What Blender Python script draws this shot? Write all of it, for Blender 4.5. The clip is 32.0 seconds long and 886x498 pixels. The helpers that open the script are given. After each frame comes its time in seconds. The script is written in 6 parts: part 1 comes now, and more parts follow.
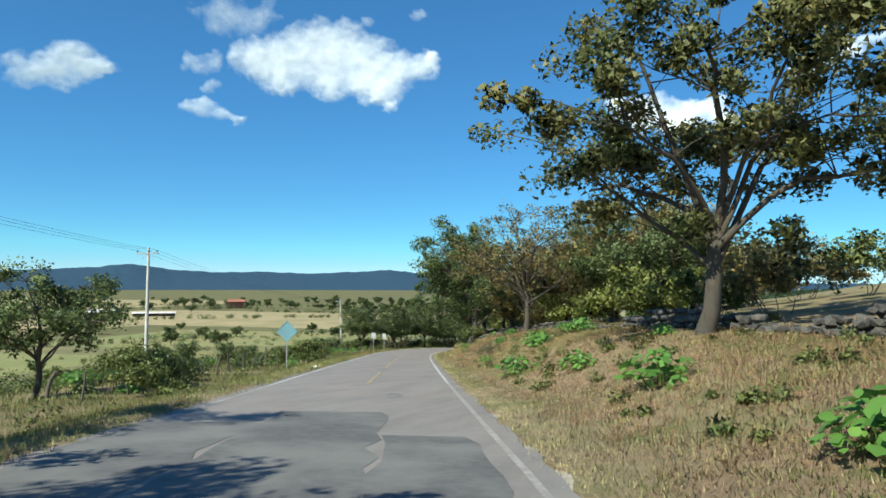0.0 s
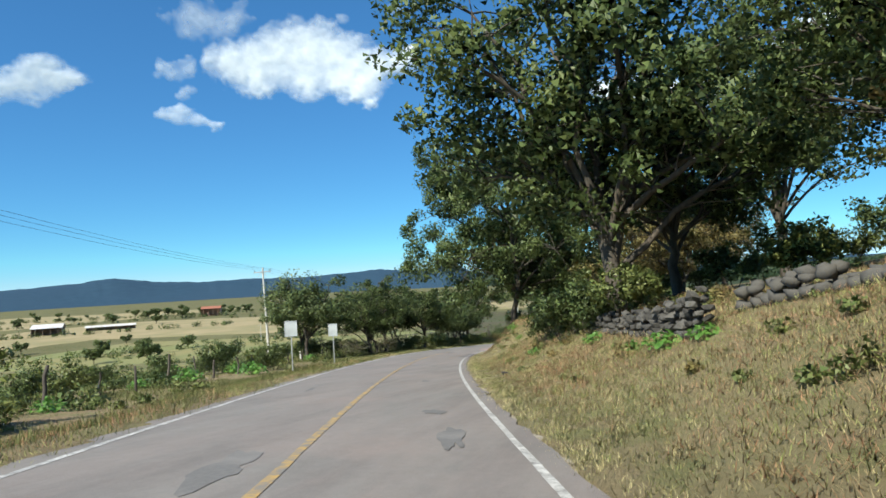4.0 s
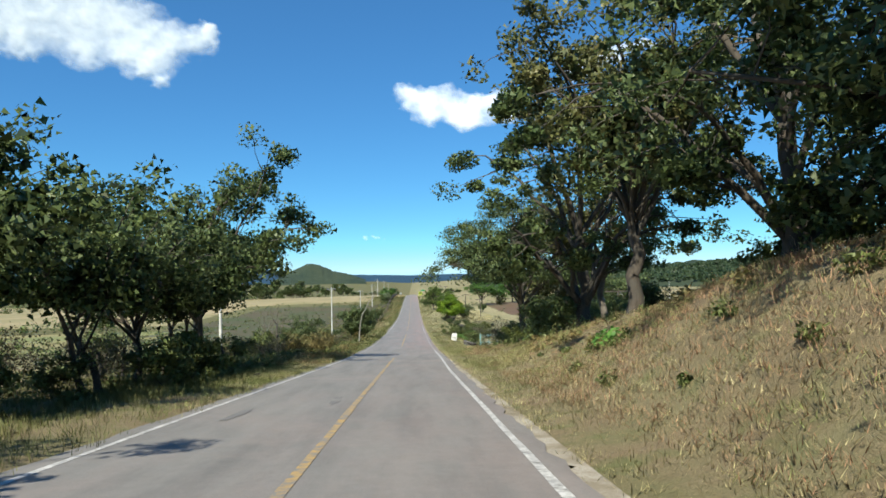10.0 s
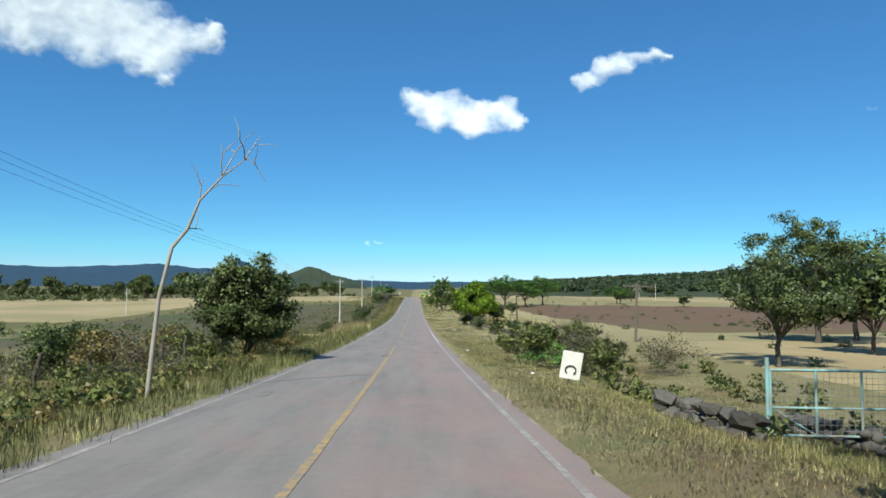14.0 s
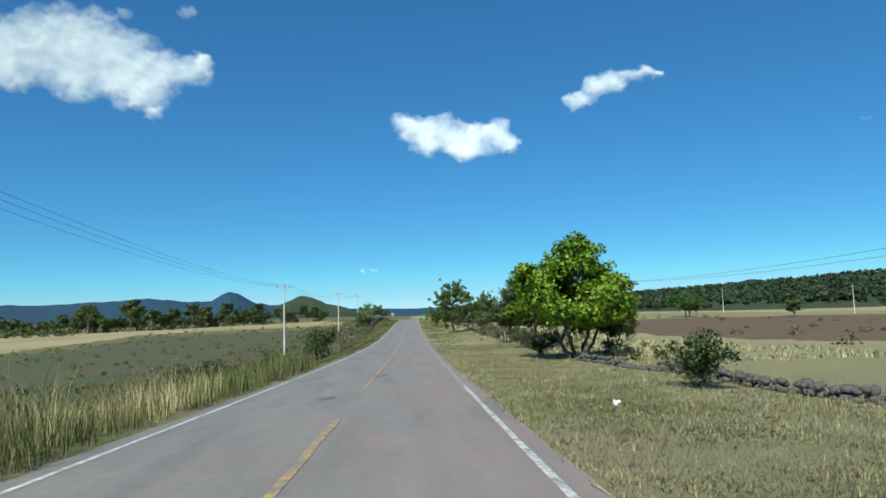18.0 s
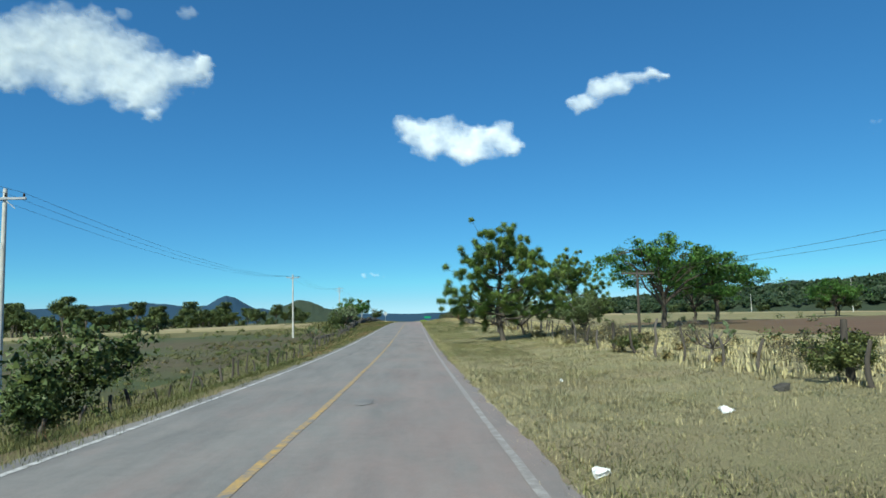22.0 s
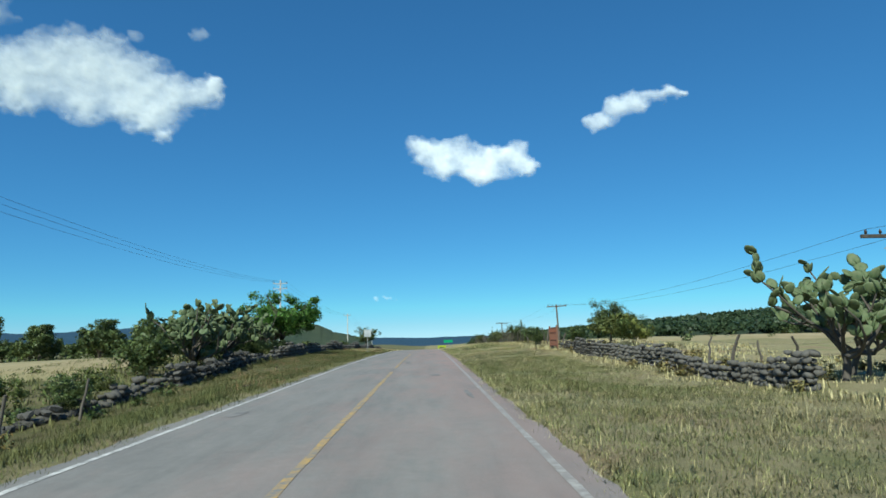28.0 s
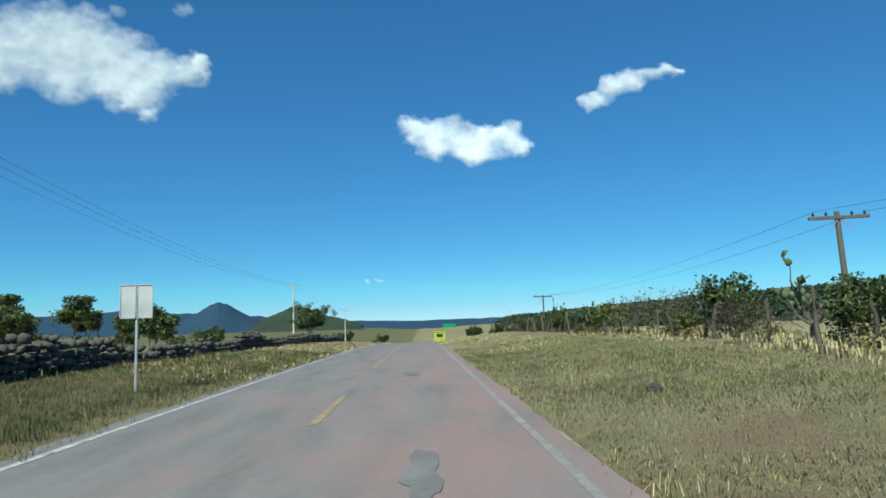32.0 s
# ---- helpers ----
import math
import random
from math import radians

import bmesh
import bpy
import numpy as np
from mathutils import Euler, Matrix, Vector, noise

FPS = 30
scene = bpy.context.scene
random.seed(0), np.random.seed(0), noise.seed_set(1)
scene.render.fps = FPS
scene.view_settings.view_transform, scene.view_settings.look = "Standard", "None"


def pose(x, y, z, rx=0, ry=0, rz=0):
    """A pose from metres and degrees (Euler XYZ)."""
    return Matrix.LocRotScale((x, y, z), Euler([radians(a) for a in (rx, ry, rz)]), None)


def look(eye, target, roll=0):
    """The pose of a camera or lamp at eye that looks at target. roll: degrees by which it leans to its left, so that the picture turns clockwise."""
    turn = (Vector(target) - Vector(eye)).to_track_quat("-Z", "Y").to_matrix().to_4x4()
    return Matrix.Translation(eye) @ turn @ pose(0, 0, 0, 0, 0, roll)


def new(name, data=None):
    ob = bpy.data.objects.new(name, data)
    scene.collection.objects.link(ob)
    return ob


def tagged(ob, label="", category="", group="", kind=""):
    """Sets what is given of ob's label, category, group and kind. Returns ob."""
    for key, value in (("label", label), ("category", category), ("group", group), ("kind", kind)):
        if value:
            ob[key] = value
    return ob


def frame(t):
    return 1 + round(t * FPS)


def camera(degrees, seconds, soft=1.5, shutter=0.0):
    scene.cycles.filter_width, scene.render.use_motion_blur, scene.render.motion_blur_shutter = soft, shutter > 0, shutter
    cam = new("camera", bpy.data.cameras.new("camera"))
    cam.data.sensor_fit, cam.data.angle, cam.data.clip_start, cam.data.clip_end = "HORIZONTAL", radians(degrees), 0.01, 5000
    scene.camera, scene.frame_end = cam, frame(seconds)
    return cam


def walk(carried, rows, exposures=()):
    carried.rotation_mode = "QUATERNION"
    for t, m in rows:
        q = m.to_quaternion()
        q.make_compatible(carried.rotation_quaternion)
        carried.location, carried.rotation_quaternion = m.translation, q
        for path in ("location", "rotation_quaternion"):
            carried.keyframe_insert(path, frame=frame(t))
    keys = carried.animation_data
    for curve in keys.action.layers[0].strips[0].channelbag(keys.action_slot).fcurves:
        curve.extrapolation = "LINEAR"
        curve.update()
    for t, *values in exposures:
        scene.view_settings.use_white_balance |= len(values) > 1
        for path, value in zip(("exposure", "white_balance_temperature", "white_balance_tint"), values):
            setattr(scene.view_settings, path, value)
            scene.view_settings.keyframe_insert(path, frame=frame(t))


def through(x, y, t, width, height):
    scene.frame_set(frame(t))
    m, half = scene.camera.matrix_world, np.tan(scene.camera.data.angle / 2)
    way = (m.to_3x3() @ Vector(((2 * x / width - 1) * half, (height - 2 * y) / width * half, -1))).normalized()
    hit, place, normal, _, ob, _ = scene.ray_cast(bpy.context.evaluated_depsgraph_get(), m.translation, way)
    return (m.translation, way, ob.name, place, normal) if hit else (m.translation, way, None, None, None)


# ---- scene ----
cam = camera(67.2, 32.0, soft=1.6)
PATH = [
    (0, (36.085, 5.219, 20.559), (35.553, 7.144, 20.667), 0.2),
    (0.5, (33.751, 12.344, 19.914), (33.219, 14.270, 19.995), -0.4),
    (1, (31.429, 19.473, 19.267), (30.929, 21.407, 19.369), -1.4),
    (1.5, (29.120, 26.606, 18.620), (28.616, 28.539, 18.718), -2.2),
    (2, (26.828, 33.745, 17.974), (26.304, 35.673, 18.063), -2.6),
    (2.5, (24.559, 40.890, 17.327), (24.054, 42.823, 17.418), -2.9),
    (4.5, (15.683, 69.526, 14.746), (15.183, 71.459, 14.848), -3.3),
    (5, (13.553, 76.702, 14.104), (13.068, 78.640, 14.208), -3.2),
    (5.5, (11.520, 83.893, 13.466), (11.080, 85.843, 13.534), -2.6),
    (6, (9.595, 91.110, 12.836), (9.193, 93.066, 12.940), -2.3),
    (6.5, (7.772, 98.351, 12.215), (7.409, 100.314, 12.324), -2.4),
    (7, (6.083, 105.621, 11.601), (5.757, 107.593, 11.666), -2.8),
    (7.5, (4.595, 112.928, 10.987), (4.372, 114.913, 11.081), -2.6),
    (8, (3.354, 120.276, 10.378), (3.162, 122.265, 10.459), -2.6),
    (8.5, (2.403, 127.665, 9.779), (2.286, 129.660, 9.865), -2.4),
    (9, (1.757, 135.090, 9.186), (1.734, 137.088, 9.282), -2.2),
    (9.5, (1.393, 142.542, 8.600), (1.448, 144.538, 8.702), -1.6),
    (10, (1.241, 150.014, 8.014), (1.331, 152.010, 8.099), -1.3),
    (10.5, (1.188, 157.503, 7.415), (1.340, 159.495, 7.500), -1.3),
    (11, (1.167, 165.000, 6.813), (1.267, 166.996, 6.879), -1.4),
    (11.5, (1.153, 172.500, 6.210), (1.272, 174.494, 6.306), -0.5),
    (12, (1.150, 180.000, 5.607), (1.260, 181.995, 5.700), 0.4),
    (12.5, (1.150, 187.500, 4.997), (1.285, 189.494, 5.084), 0.7),
    (13, (1.152, 195.000, 4.390), (1.282, 196.993, 4.492), 0.8),
    (13.5, (1.157, 202.500, 3.808), (1.272, 204.494, 3.911), 0.9),
    (14, (1.164, 210.000, 3.269), (1.247, 211.995, 3.380), 0.2),
    (14.5, (1.190, 217.500, 2.781), (1.325, 219.491, 2.906), -0.8),
    (15, (1.216, 225.000, 2.341), (1.343, 226.991, 2.486), -1.0),
    (15.5, (1.241, 232.500, 1.940), (1.346, 234.491, 2.095), -1.1),
    (17.5, (1.345, 262.500, 0.615), (1.442, 264.490, 0.794), -2.3),
    (18, (1.386, 270.000, 0.352), (1.482, 271.989, 0.541), -1.8),
    (18.5, (1.432, 277.500, 0.111), (1.528, 279.490, 0.285), -1.6),
    (19, (1.491, 285.000, -0.118), (1.582, 286.990, 0.056), -1.4),
    (19.5, (1.552, 292.500, -0.334), (1.658, 294.489, -0.150), -1.1),
    (20, (1.613, 300.000, -0.540), (1.751, 301.984, -0.328), -0.8),
    (20.5, (1.672, 307.500, -0.735), (1.779, 309.489, -0.557), -1.1),
    (21, (1.712, 315.000, -0.919), (1.825, 316.987, -0.721), -1.2),
    (21.5, (1.720, 322.500, -1.091), (1.812, 324.487, -0.887), -1.2),
    (22, (1.709, 330.000, -1.242), (1.800, 331.987, -1.036), -1.6),
    (22.5, (1.696, 337.500, -1.368), (1.794, 339.487, -1.158), -1.5),
    (23, (1.684, 345.000, -1.468), (1.766, 346.985, -1.241), -1.3),
    (23.5, (1.671, 352.500, -1.544), (1.760, 354.485, -1.319), -1.7),
    (24, (1.659, 360.000, -1.594), (1.748, 361.984, -1.355), -1.9),
    (24.5, (1.647, 367.500, -1.614), (1.743, 369.481, -1.358), -2.1),
    (25, (1.635, 375.000, -1.605), (1.729, 376.981, -1.344), -2.1),
    (25.5, (1.623, 382.500, -1.566), (1.731, 384.478, -1.288), -1.9),
    (27.5, (1.466, 412.500, -1.194), (1.536, 414.481, -0.926), -2.1),
    (28, (1.415, 420.000, -1.092), (1.468, 421.980, -0.814), -1.7),
    (28.5, (1.364, 427.500, -0.991), (1.437, 429.480, -0.720), -1.8),
    (29, (1.326, 435.000, -0.899), (1.402, 436.982, -0.640), -1.9),
    (29.5, (1.339, 442.500, -0.831), (1.439, 444.481, -0.571), -1.8),
    (30, (1.369, 450.000, -0.772), (1.475, 451.979, -0.500), -1.8),
    (30.5, (1.399, 457.500, -0.722), (1.492, 459.479, -0.445), -1.8),
    (31, (1.427, 465.000, -0.679), (1.525, 466.984, -0.442), -2.1),
    (31.5, (1.444, 472.500, -0.638), (1.563, 474.482, -0.401), -2.0),
    (32, (1.457, 480.000, -0.605), (1.532, 481.986, -0.378), -1.9),
]
walk(cam, [(t, look(eye, target, roll)) for t, eye, target, roll in PATH], [(0, .6, 6700, -3), (6, .62, 6750, 3), (10, .58, 6750, 2), (12.5, .58, 6950, 4), (15, .3, 6450, -2), (17.5, .24, 6350, -5), (32, .2, 6300, -7)])


# ---- sky and sun ----
SUN_AT = Vector((-.28, -.66, .70)).normalized()
world = bpy.data.worlds.new("sky")
scene.world = world
world.use_nodes = True
_n = world.node_tree.nodes
_sky = _n.new("ShaderNodeTexSky")
_sky.sky_type = "NISHITA"
_sky.sun_disc = False
_sky.sun_elevation = math.asin(SUN_AT.z)
_sky.sun_rotation = math.atan2(SUN_AT.x, SUN_AT.y)
_sky.altitude, _sky.air_density, _sky.dust_density, _sky.ozone_density = 2600, 1.0, .05, 3.0
_split, _join = _n.new("ShaderNodeSeparateColor"), _n.new("ShaderNodeCombineColor")
_split.mode = _join.mode = "HSV"
world.node_tree.links.new(_sky.outputs[0], _split.inputs[0])
_hue = _n.new("ShaderNodeMath")
_hue.operation = "MAXIMUM"
_hue.inputs[1].default_value = .567
world.node_tree.links.new(_split.outputs[0], _hue.inputs[0])
world.node_tree.links.new(_hue.outputs[0], _join.inputs[0])
for _k, _power in ((1, .34), (2, .7)):
    _even = _n.new("ShaderNodeMath")
    _even.operation = "POWER"
    _even.inputs[1].default_value = _power
    world.node_tree.links.new(_split.outputs[_k], _even.inputs[0])
    world.node_tree.links.new(_even.outputs[0], _join.inputs[_k])
world.node_tree.links.new(_join.outputs[0], _n["Background"].inputs[0])
_n["Background"].inputs[1].default_value = .172
sun = new("sun", bpy.data.lights.new("sun", "SUN"))
sun.data.energy, sun.data.angle, sun.data.color = 5.0, radians(.5), (1, .95, .86)
sun.rotation_euler = SUN_AT.to_track_quat("Z", "Y").to_euler()


# ---- materials ----
def shader(name):
    m = bpy.data.materials.new(name)
    m.use_nodes = True
    t = m.node_tree
    return m, t, t.nodes, t.links, t.nodes["Principled BSDF"]


def noise_node(t, scale, detail=4, rough=.6, stretch=None):
    co = t.nodes.new("ShaderNodeTexCoord")
    n = t.nodes.new("ShaderNodeTexNoise")
    n.inputs["Scale"].default_value, n.inputs["Detail"].default_value, n.inputs["Roughness"].default_value = scale, detail, rough
    if stretch:
        mp = t.nodes.new("ShaderNodeMapping")
        mp.inputs["Scale"].default_value = stretch
        t.links.new(co.outputs["Object"], mp.inputs[0])
        t.links.new(mp.outputs[0], n.inputs["Vector"])
    else:
        t.links.new(co.outputs["Object"], n.inputs["Vector"])
    return n.outputs["Fac"]


def ramp(t, fac, stops):
    r = t.nodes.new("ShaderNodeValToRGB")
    e = r.color_ramp.elements
    while len(e) < len(stops):
        e.new(.5)
    for k, (p, c) in zip(e, stops):
        k.position, k.color = p, (*c, 1)
    t.links.new(fac, r.inputs[0])
    return r.outputs[0]


def mixed(t, fac, a, b, kind="MIX"):
    m = t.nodes.new("ShaderNodeMix")
    m.data_type, m.blend_type = "RGBA", kind
    for sock, v in ((m.inputs[0], fac), (m.inputs[6], a), (m.inputs[7], b)):
        if isinstance(v, (int, float)):
            sock.default_value = v
        elif isinstance(v, tuple):
            sock.default_value = (*v, 1)
        else:
            t.links.new(v, sock)
    return m.outputs[2]


def relief(t, p, fac, strength, dist=.02):
    b = t.nodes.new("ShaderNodeBump")
    b.inputs["Strength"].default_value, b.inputs["Distance"].default_value = strength, dist
    t.links.new(fac, b.inputs["Height"])
    t.links.new(b.outputs[0], p.inputs["Normal"])


def surface(name, a, b, scale=6.0, big=.5, c=None, rough=.9, bump=.4, dist=.02, metal=0.0, stretch=None, vary=0.0):
    """Grain between colours a and b, blotches of c at a larger scale, relief and wear."""
    m, t, n, l, p = shader(name)
    fine = noise_node(t, scale, 6, .65, stretch)
    col = ramp(t, fine, [(.3, a), (.7, b)])
    if c:
        col = mixed(t, ramp(t, noise_node(t, big, 4, .6), [(.42, (0, 0, 0)), (.62, (1, 1, 1))]), col, c)
    if vary:
        info = n.new("ShaderNodeObjectInfo")
        col = mixed(t, vary, col, ramp(t, info.outputs["Random"], [(0, tuple(v * .45 for v in a)), (1, tuple(min(1, v * 1.5) for v in b))]))
    l.new(col, p.inputs["Base Color"])
    p.inputs["Roughness"].default_value, p.inputs["Metallic"].default_value = rough, metal
    p.inputs["Specular IOR Level"].default_value = .25
    relief(t, p, fine, bump, dist)
    return m


def foliage(name, colours, through=.35, gloss=.5):
    """Leaves whose colour differs from one to the next and lets some light through."""
    m, t, n, l, p = shader(name)
    geo = n.new("ShaderNodeNewGeometry")
    col = ramp(t, geo.outputs["Random Per Island"], [(i / max(1, len(colours) - 1), c) for i, c in enumerate(colours)])
    col = mixed(t, .55, col, ramp(t, noise_node(t, .55, 3, .6), [(.35, colours[0]), (.65, colours[-1])]))
    l.new(col, p.inputs["Base Color"])
    p.inputs["Roughness"].default_value = gloss
    p.inputs["Specular IOR Level"].default_value = .25
    tr = n.new("ShaderNodeBsdfTranslucent")
    l.new(mixed(t, 1 - through, col, (0, 0, 0)), tr.inputs[0])
    mx = n.new("ShaderNodeAddShader")
    l.new(p.outputs[0], mx.inputs[0])
    l.new(tr.outputs[0], mx.inputs[1])
    l.new(mx.outputs[0], n["Material Output"].inputs[0])
    return m


def asphalt():
    m, t, n, l, p = shader("asphalt")
    grit = noise_node(t, 55, 3, .7)
    streak = noise_node(t, 1.0, 5, .65, (1.3, .16, 1))
    blotch = noise_node(t, .22, 5, .6)
    col = ramp(t, streak, [(.28, (.185, .174, .166)), (.5, (.24, .224, .212)), (.74, (.292, .268, .25))])
    col = mixed(t, ramp(t, blotch, [(.55, (0, 0, 0)), (.70, (.6, .6, .6))]), col, (.315, .262, .238))
    col = mixed(t, ramp(t, noise_node(t, .6, 6, .7, (1, .35, 1)), [(.60, (0, 0, 0)), (.70, (.45, .45, .45))]), col, (.165, .162, .158))
    col = mixed(t, .5, col, ramp(t, noise_node(t, 4.5, 5, .7), [(.3, (.72, .72, .72)), (.7, (1, 1, 1))]), "MULTIPLY")
    co = n.new("ShaderNodeTexCoord")
    sep = n.new("ShaderNodeSeparateXYZ")
    l.new(co.outputs["Object"], sep.inputs[0])
    reach = n.new("ShaderNodeMapRange")
    reach.inputs["From Min"].default_value, reach.inputs["From Max"].default_value = 0, 600
    l.new(sep.outputs["Y"], reach.inputs[0])
    zone = ramp(t, reach.outputs[0], [(0, (.1, .1, .1)), (.22, (.2, .2, .2)), (.33, (.12, .12, .12)), (.36, (.5, .5, .5)), (.50, (.5, .5, .5)), (.56, (.4, .4, .4)), (.60, (.25, .25, .25)), (.70, (.3, .3, .3)), (.75, (.55, .55, .55)), (.79, (.85, .85, .85)), (.85, (.85, .85, .85)), (.9, (.2, .2, .2))])
    lane = n.new("ShaderNodeMapRange")
    lane.inputs["From Min"].default_value, lane.inputs["From Max"].default_value = -2.5, 3.0
    lane.inputs["To Min"].default_value, lane.inputs["To Max"].default_value = -.14, .14
    l.new(sep.outputs["X"], lane.inputs[0])
    stain = n.new("ShaderNodeMath")
    l.new(noise_node(t, .9, 6, .68, (1, .30, 1)), stain.inputs[0])
    l.new(lane.outputs[0], stain.inputs[1])
    red = mixed(t, ramp(t, stain.outputs[0], [(.40, (0, 0, 0)), (.72, (1, 1, 1))]), (0, 0, 0), zone)
    col = mixed(t, red, col, (.36, .225, .20))
    col = mixed(t, .35, col, ramp(t, grit, [(.3, (.4, .4, .4)), (.7, (1, 1, 1))]), "MULTIPLY")
    l.new(col, p.inputs["Base Color"])
    p.inputs["Roughness"].default_value = .85
    relief(t, p, grit, .5, .008)
    return m


def soil():
    """Dry grass, bare earth and low green growth mingled, with ploughed and mown fields farther off."""
    m, t, n, l, p = shader("dry_meadow")
    fine, mid, big = noise_node(t, 14, 7, .8), noise_node(t, .45, 5, .6), noise_node(t, .012, 3, .5)
    near = ramp(t, fine, [(.25, (.17, .145, .075)), (.5, (.29, .25, .14)), (.75, (.42, .365, .22))])
    near = mixed(t, ramp(t, mid, [(.5, (0, 0, 0)), (.66, (.75, .75, .75))]), near, (.155, .175, .066))
    near = mixed(t, ramp(t, noise_node(t, .3, 4, .6), [(.5, (0, 0, 0)), (.66, (.75, .75, .75))]), near, (.235, .155, .10))
    co = n.new("ShaderNodeTexCoord")
    sep = n.new("ShaderNodeSeparateXYZ")
    l.new(co.outputs["Object"], sep.inputs[0])
    reach = n.new("ShaderNodeMapRange")
    reach.inputs["From Min"].default_value, reach.inputs["From Max"].default_value = 150, 215
    reach.inputs["To Min"].default_value, reach.inputs["To Max"].default_value = .8, .12
    l.new(sep.outputs["Y"], reach.inputs[0])
    red = mixed(t, ramp(t, noise_node(t, .55, 5, .65), [(.36, (0, 0, 0)), (.62, (1, 1, 1))]), (0, 0, 0), reach.outputs[0])
    near = mixed(t, red, near, ramp(t, fine, [(.25, (.18, .115, .075)), (.5, (.31, .205, .14)), (.75, (.45, .335, .245))]))
    near = mixed(t, ramp(t, noise_node(t, .75, 5, .7), [(.53, (0, 0, 0)), (.66, (.75, .75, .75))]), near, ramp(t, fine, [(.3, (.10, .125, .042)), (.7, (.21, .225, .09))]))
    valley = n.new("ShaderNodeMapRange")
    valley.inputs["From Min"].default_value, valley.inputs["From Max"].default_value = -26, -60
    valley.inputs["To Max"].default_value = .7
    l.new(sep.outputs["X"], valley.inputs[0])
    near = mixed(t, valley.outputs[0], near, ramp(t, noise_node(t, .03, 6, .65), [(.35, (.085, .10, .042)), (.5, (.14, .14, .068)), (.65, (.20, .18, .10))]))
    side = n.new("ShaderNodeMapRange")
    side.inputs["From Min"].default_value, side.inputs["From Max"].default_value = -3.4, -5
    side.inputs["To Max"].default_value = .75
    l.new(sep.outputs["X"], side.inputs[0])
    past = n.new("ShaderNodeMapRange")
    past.inputs["From Min"].default_value, past.inputs["From Max"].default_value = 225, 275
    l.new(sep.outputs["Y"], past.inputs[0])
    lush = n.new("ShaderNodeMath")
    lush.operation = "MULTIPLY"
    l.new(side.outputs[0], lush.inputs[0])
    l.new(past.outputs[0], lush.inputs[1])
    near = mixed(t, lush.outputs[0], near, ramp(t, noise_node(t, .5, 6, .7), [(.35, (.065, .075, .03)), (.5, (.11, .105, .048)), (.65, (.155, .13, .068))]))
    right = n.new("ShaderNodeMapRange")
    right.inputs["From Min"].default_value, right.inputs["From Max"].default_value = 2.6, 3.4
    right.inputs["To Max"].default_value = .6
    l.new(sep.outputs["X"], right.inputs[0])
    dry = n.new("ShaderNodeMath")
    dry.operation = "MULTIPLY"
    l.new(right.outputs[0], dry.inputs[0])
    stop = n.new("ShaderNodeMapRange")
    stop.inputs["From Min"].default_value, stop.inputs["From Max"].default_value = 380, 412
    stop.inputs["To Min"].default_value, stop.inputs["To Max"].default_value = 1, .3
    l.new(sep.outputs["Y"], stop.inputs[0])
    both = n.new("ShaderNodeMath")
    both.operation = "MULTIPLY"
    l.new(past.outputs[0], both.inputs[0])
    l.new(stop.outputs[0], both.inputs[1])
    l.new(both.outputs[0], dry.inputs[1])
    near = mixed(t, dry.outputs[0], near, ramp(t, fine, [(.25, (.22, .195, .105)), (.5, (.35, .31, .175)), (.75, (.48, .43, .265))]))
    near = mixed(t, ramp(t, big, [(.42, (0, 0, 0)), (.58, (.45, .45, .45))]), near, (.17, .165, .08))
    l.new(near, p.inputs["Base Color"])
    p.inputs["Roughness"].default_value = .95
    p.inputs["Specular IOR Level"].default_value = .1
    relief(t, p, fine, .8, .08)
    return m


def paint(name, colour, under=(.19, .18, .175), worn=.5):
    m, t, n, l, p = shader(name)
    wear = ramp(t, noise_node(t, 5, 6, .75), [(worn - .12, (1, 1, 1)), (worn + .12, (0, 0, 0))])
    l.new(mixed(t, wear, under, colour), p.inputs["Base Color"])
    p.inputs["Roughness"].default_value = .75
    return m


ASPHALT, SOIL = asphalt(), soil()
WHITE_LINE, YELLOW_LINE = paint("worn_white_paint", (.62, .60, .58), worn=.52), paint("worn_yellow_paint", (.50, .31, .085), worn=.48)
FAINT_LINE = paint("nearly_gone_white_paint", (.42, .395, .375), (.25, .225, .212), worn=.42)
SUN_BLEACHED = surface("sun_bleached_wood", (.24, .22, .19), (.42, .40, .36), 9, 1.5, (.26, .24, .21), bump=.5, stretch=(1, 1, .2))
RED_GROUND = surface("red_gravel_patch", (.33, .21, .185), (.42, .29, .26), 7, .9, (.30, .25, .235), bump=.5)
DARK_PATCH = surface("tar_patch", (.14, .135, .135), (.19, .18, .178), 14, .8, (.23, .215, .21), bump=.5)
GRAVEL = surface("pale_gravel", (.28, .24, .19), (.50, .45, .38), 22, 1.0, (.22, .18, .12), bump=.9)
BARK = surface("grey_brown_bark", (.045, .036, .028), (.135, .11, .088), 9, 1.2, (.08, .075, .065), bump=1, stretch=(1, 1, .25))
PALE_BARK = surface("pale_bark", (.12, .10, .08), (.26, .23, .195), 9, 1.5, (.12, .10, .08), bump=.8, stretch=(1, 1, .3))
CONCRETE = surface("pale_concrete", (.52, .51, .48), (.68, .67, .63), 12, .7, (.42, .41, .38), bump=.2)
WEATHERED = surface("weathered_wood", (.05, .041, .034), (.14, .122, .105), 10, 1.5, (.085, .075, .065), bump=.9, stretch=(1, 1, .15), vary=.35)
STONE = surface("lichened_field_stone", (.032, .03, .028), (.115, .108, .10), 5, 1.3, (.075, .07, .062), bump=.9, dist=.03, vary=.45)
STEEL = surface("galvanised_steel", (.40, .41, .42), (.55, .56, .57), 9, 1.1, (.34, .34, .34), rough=.5, bump=.1, metal=.6)
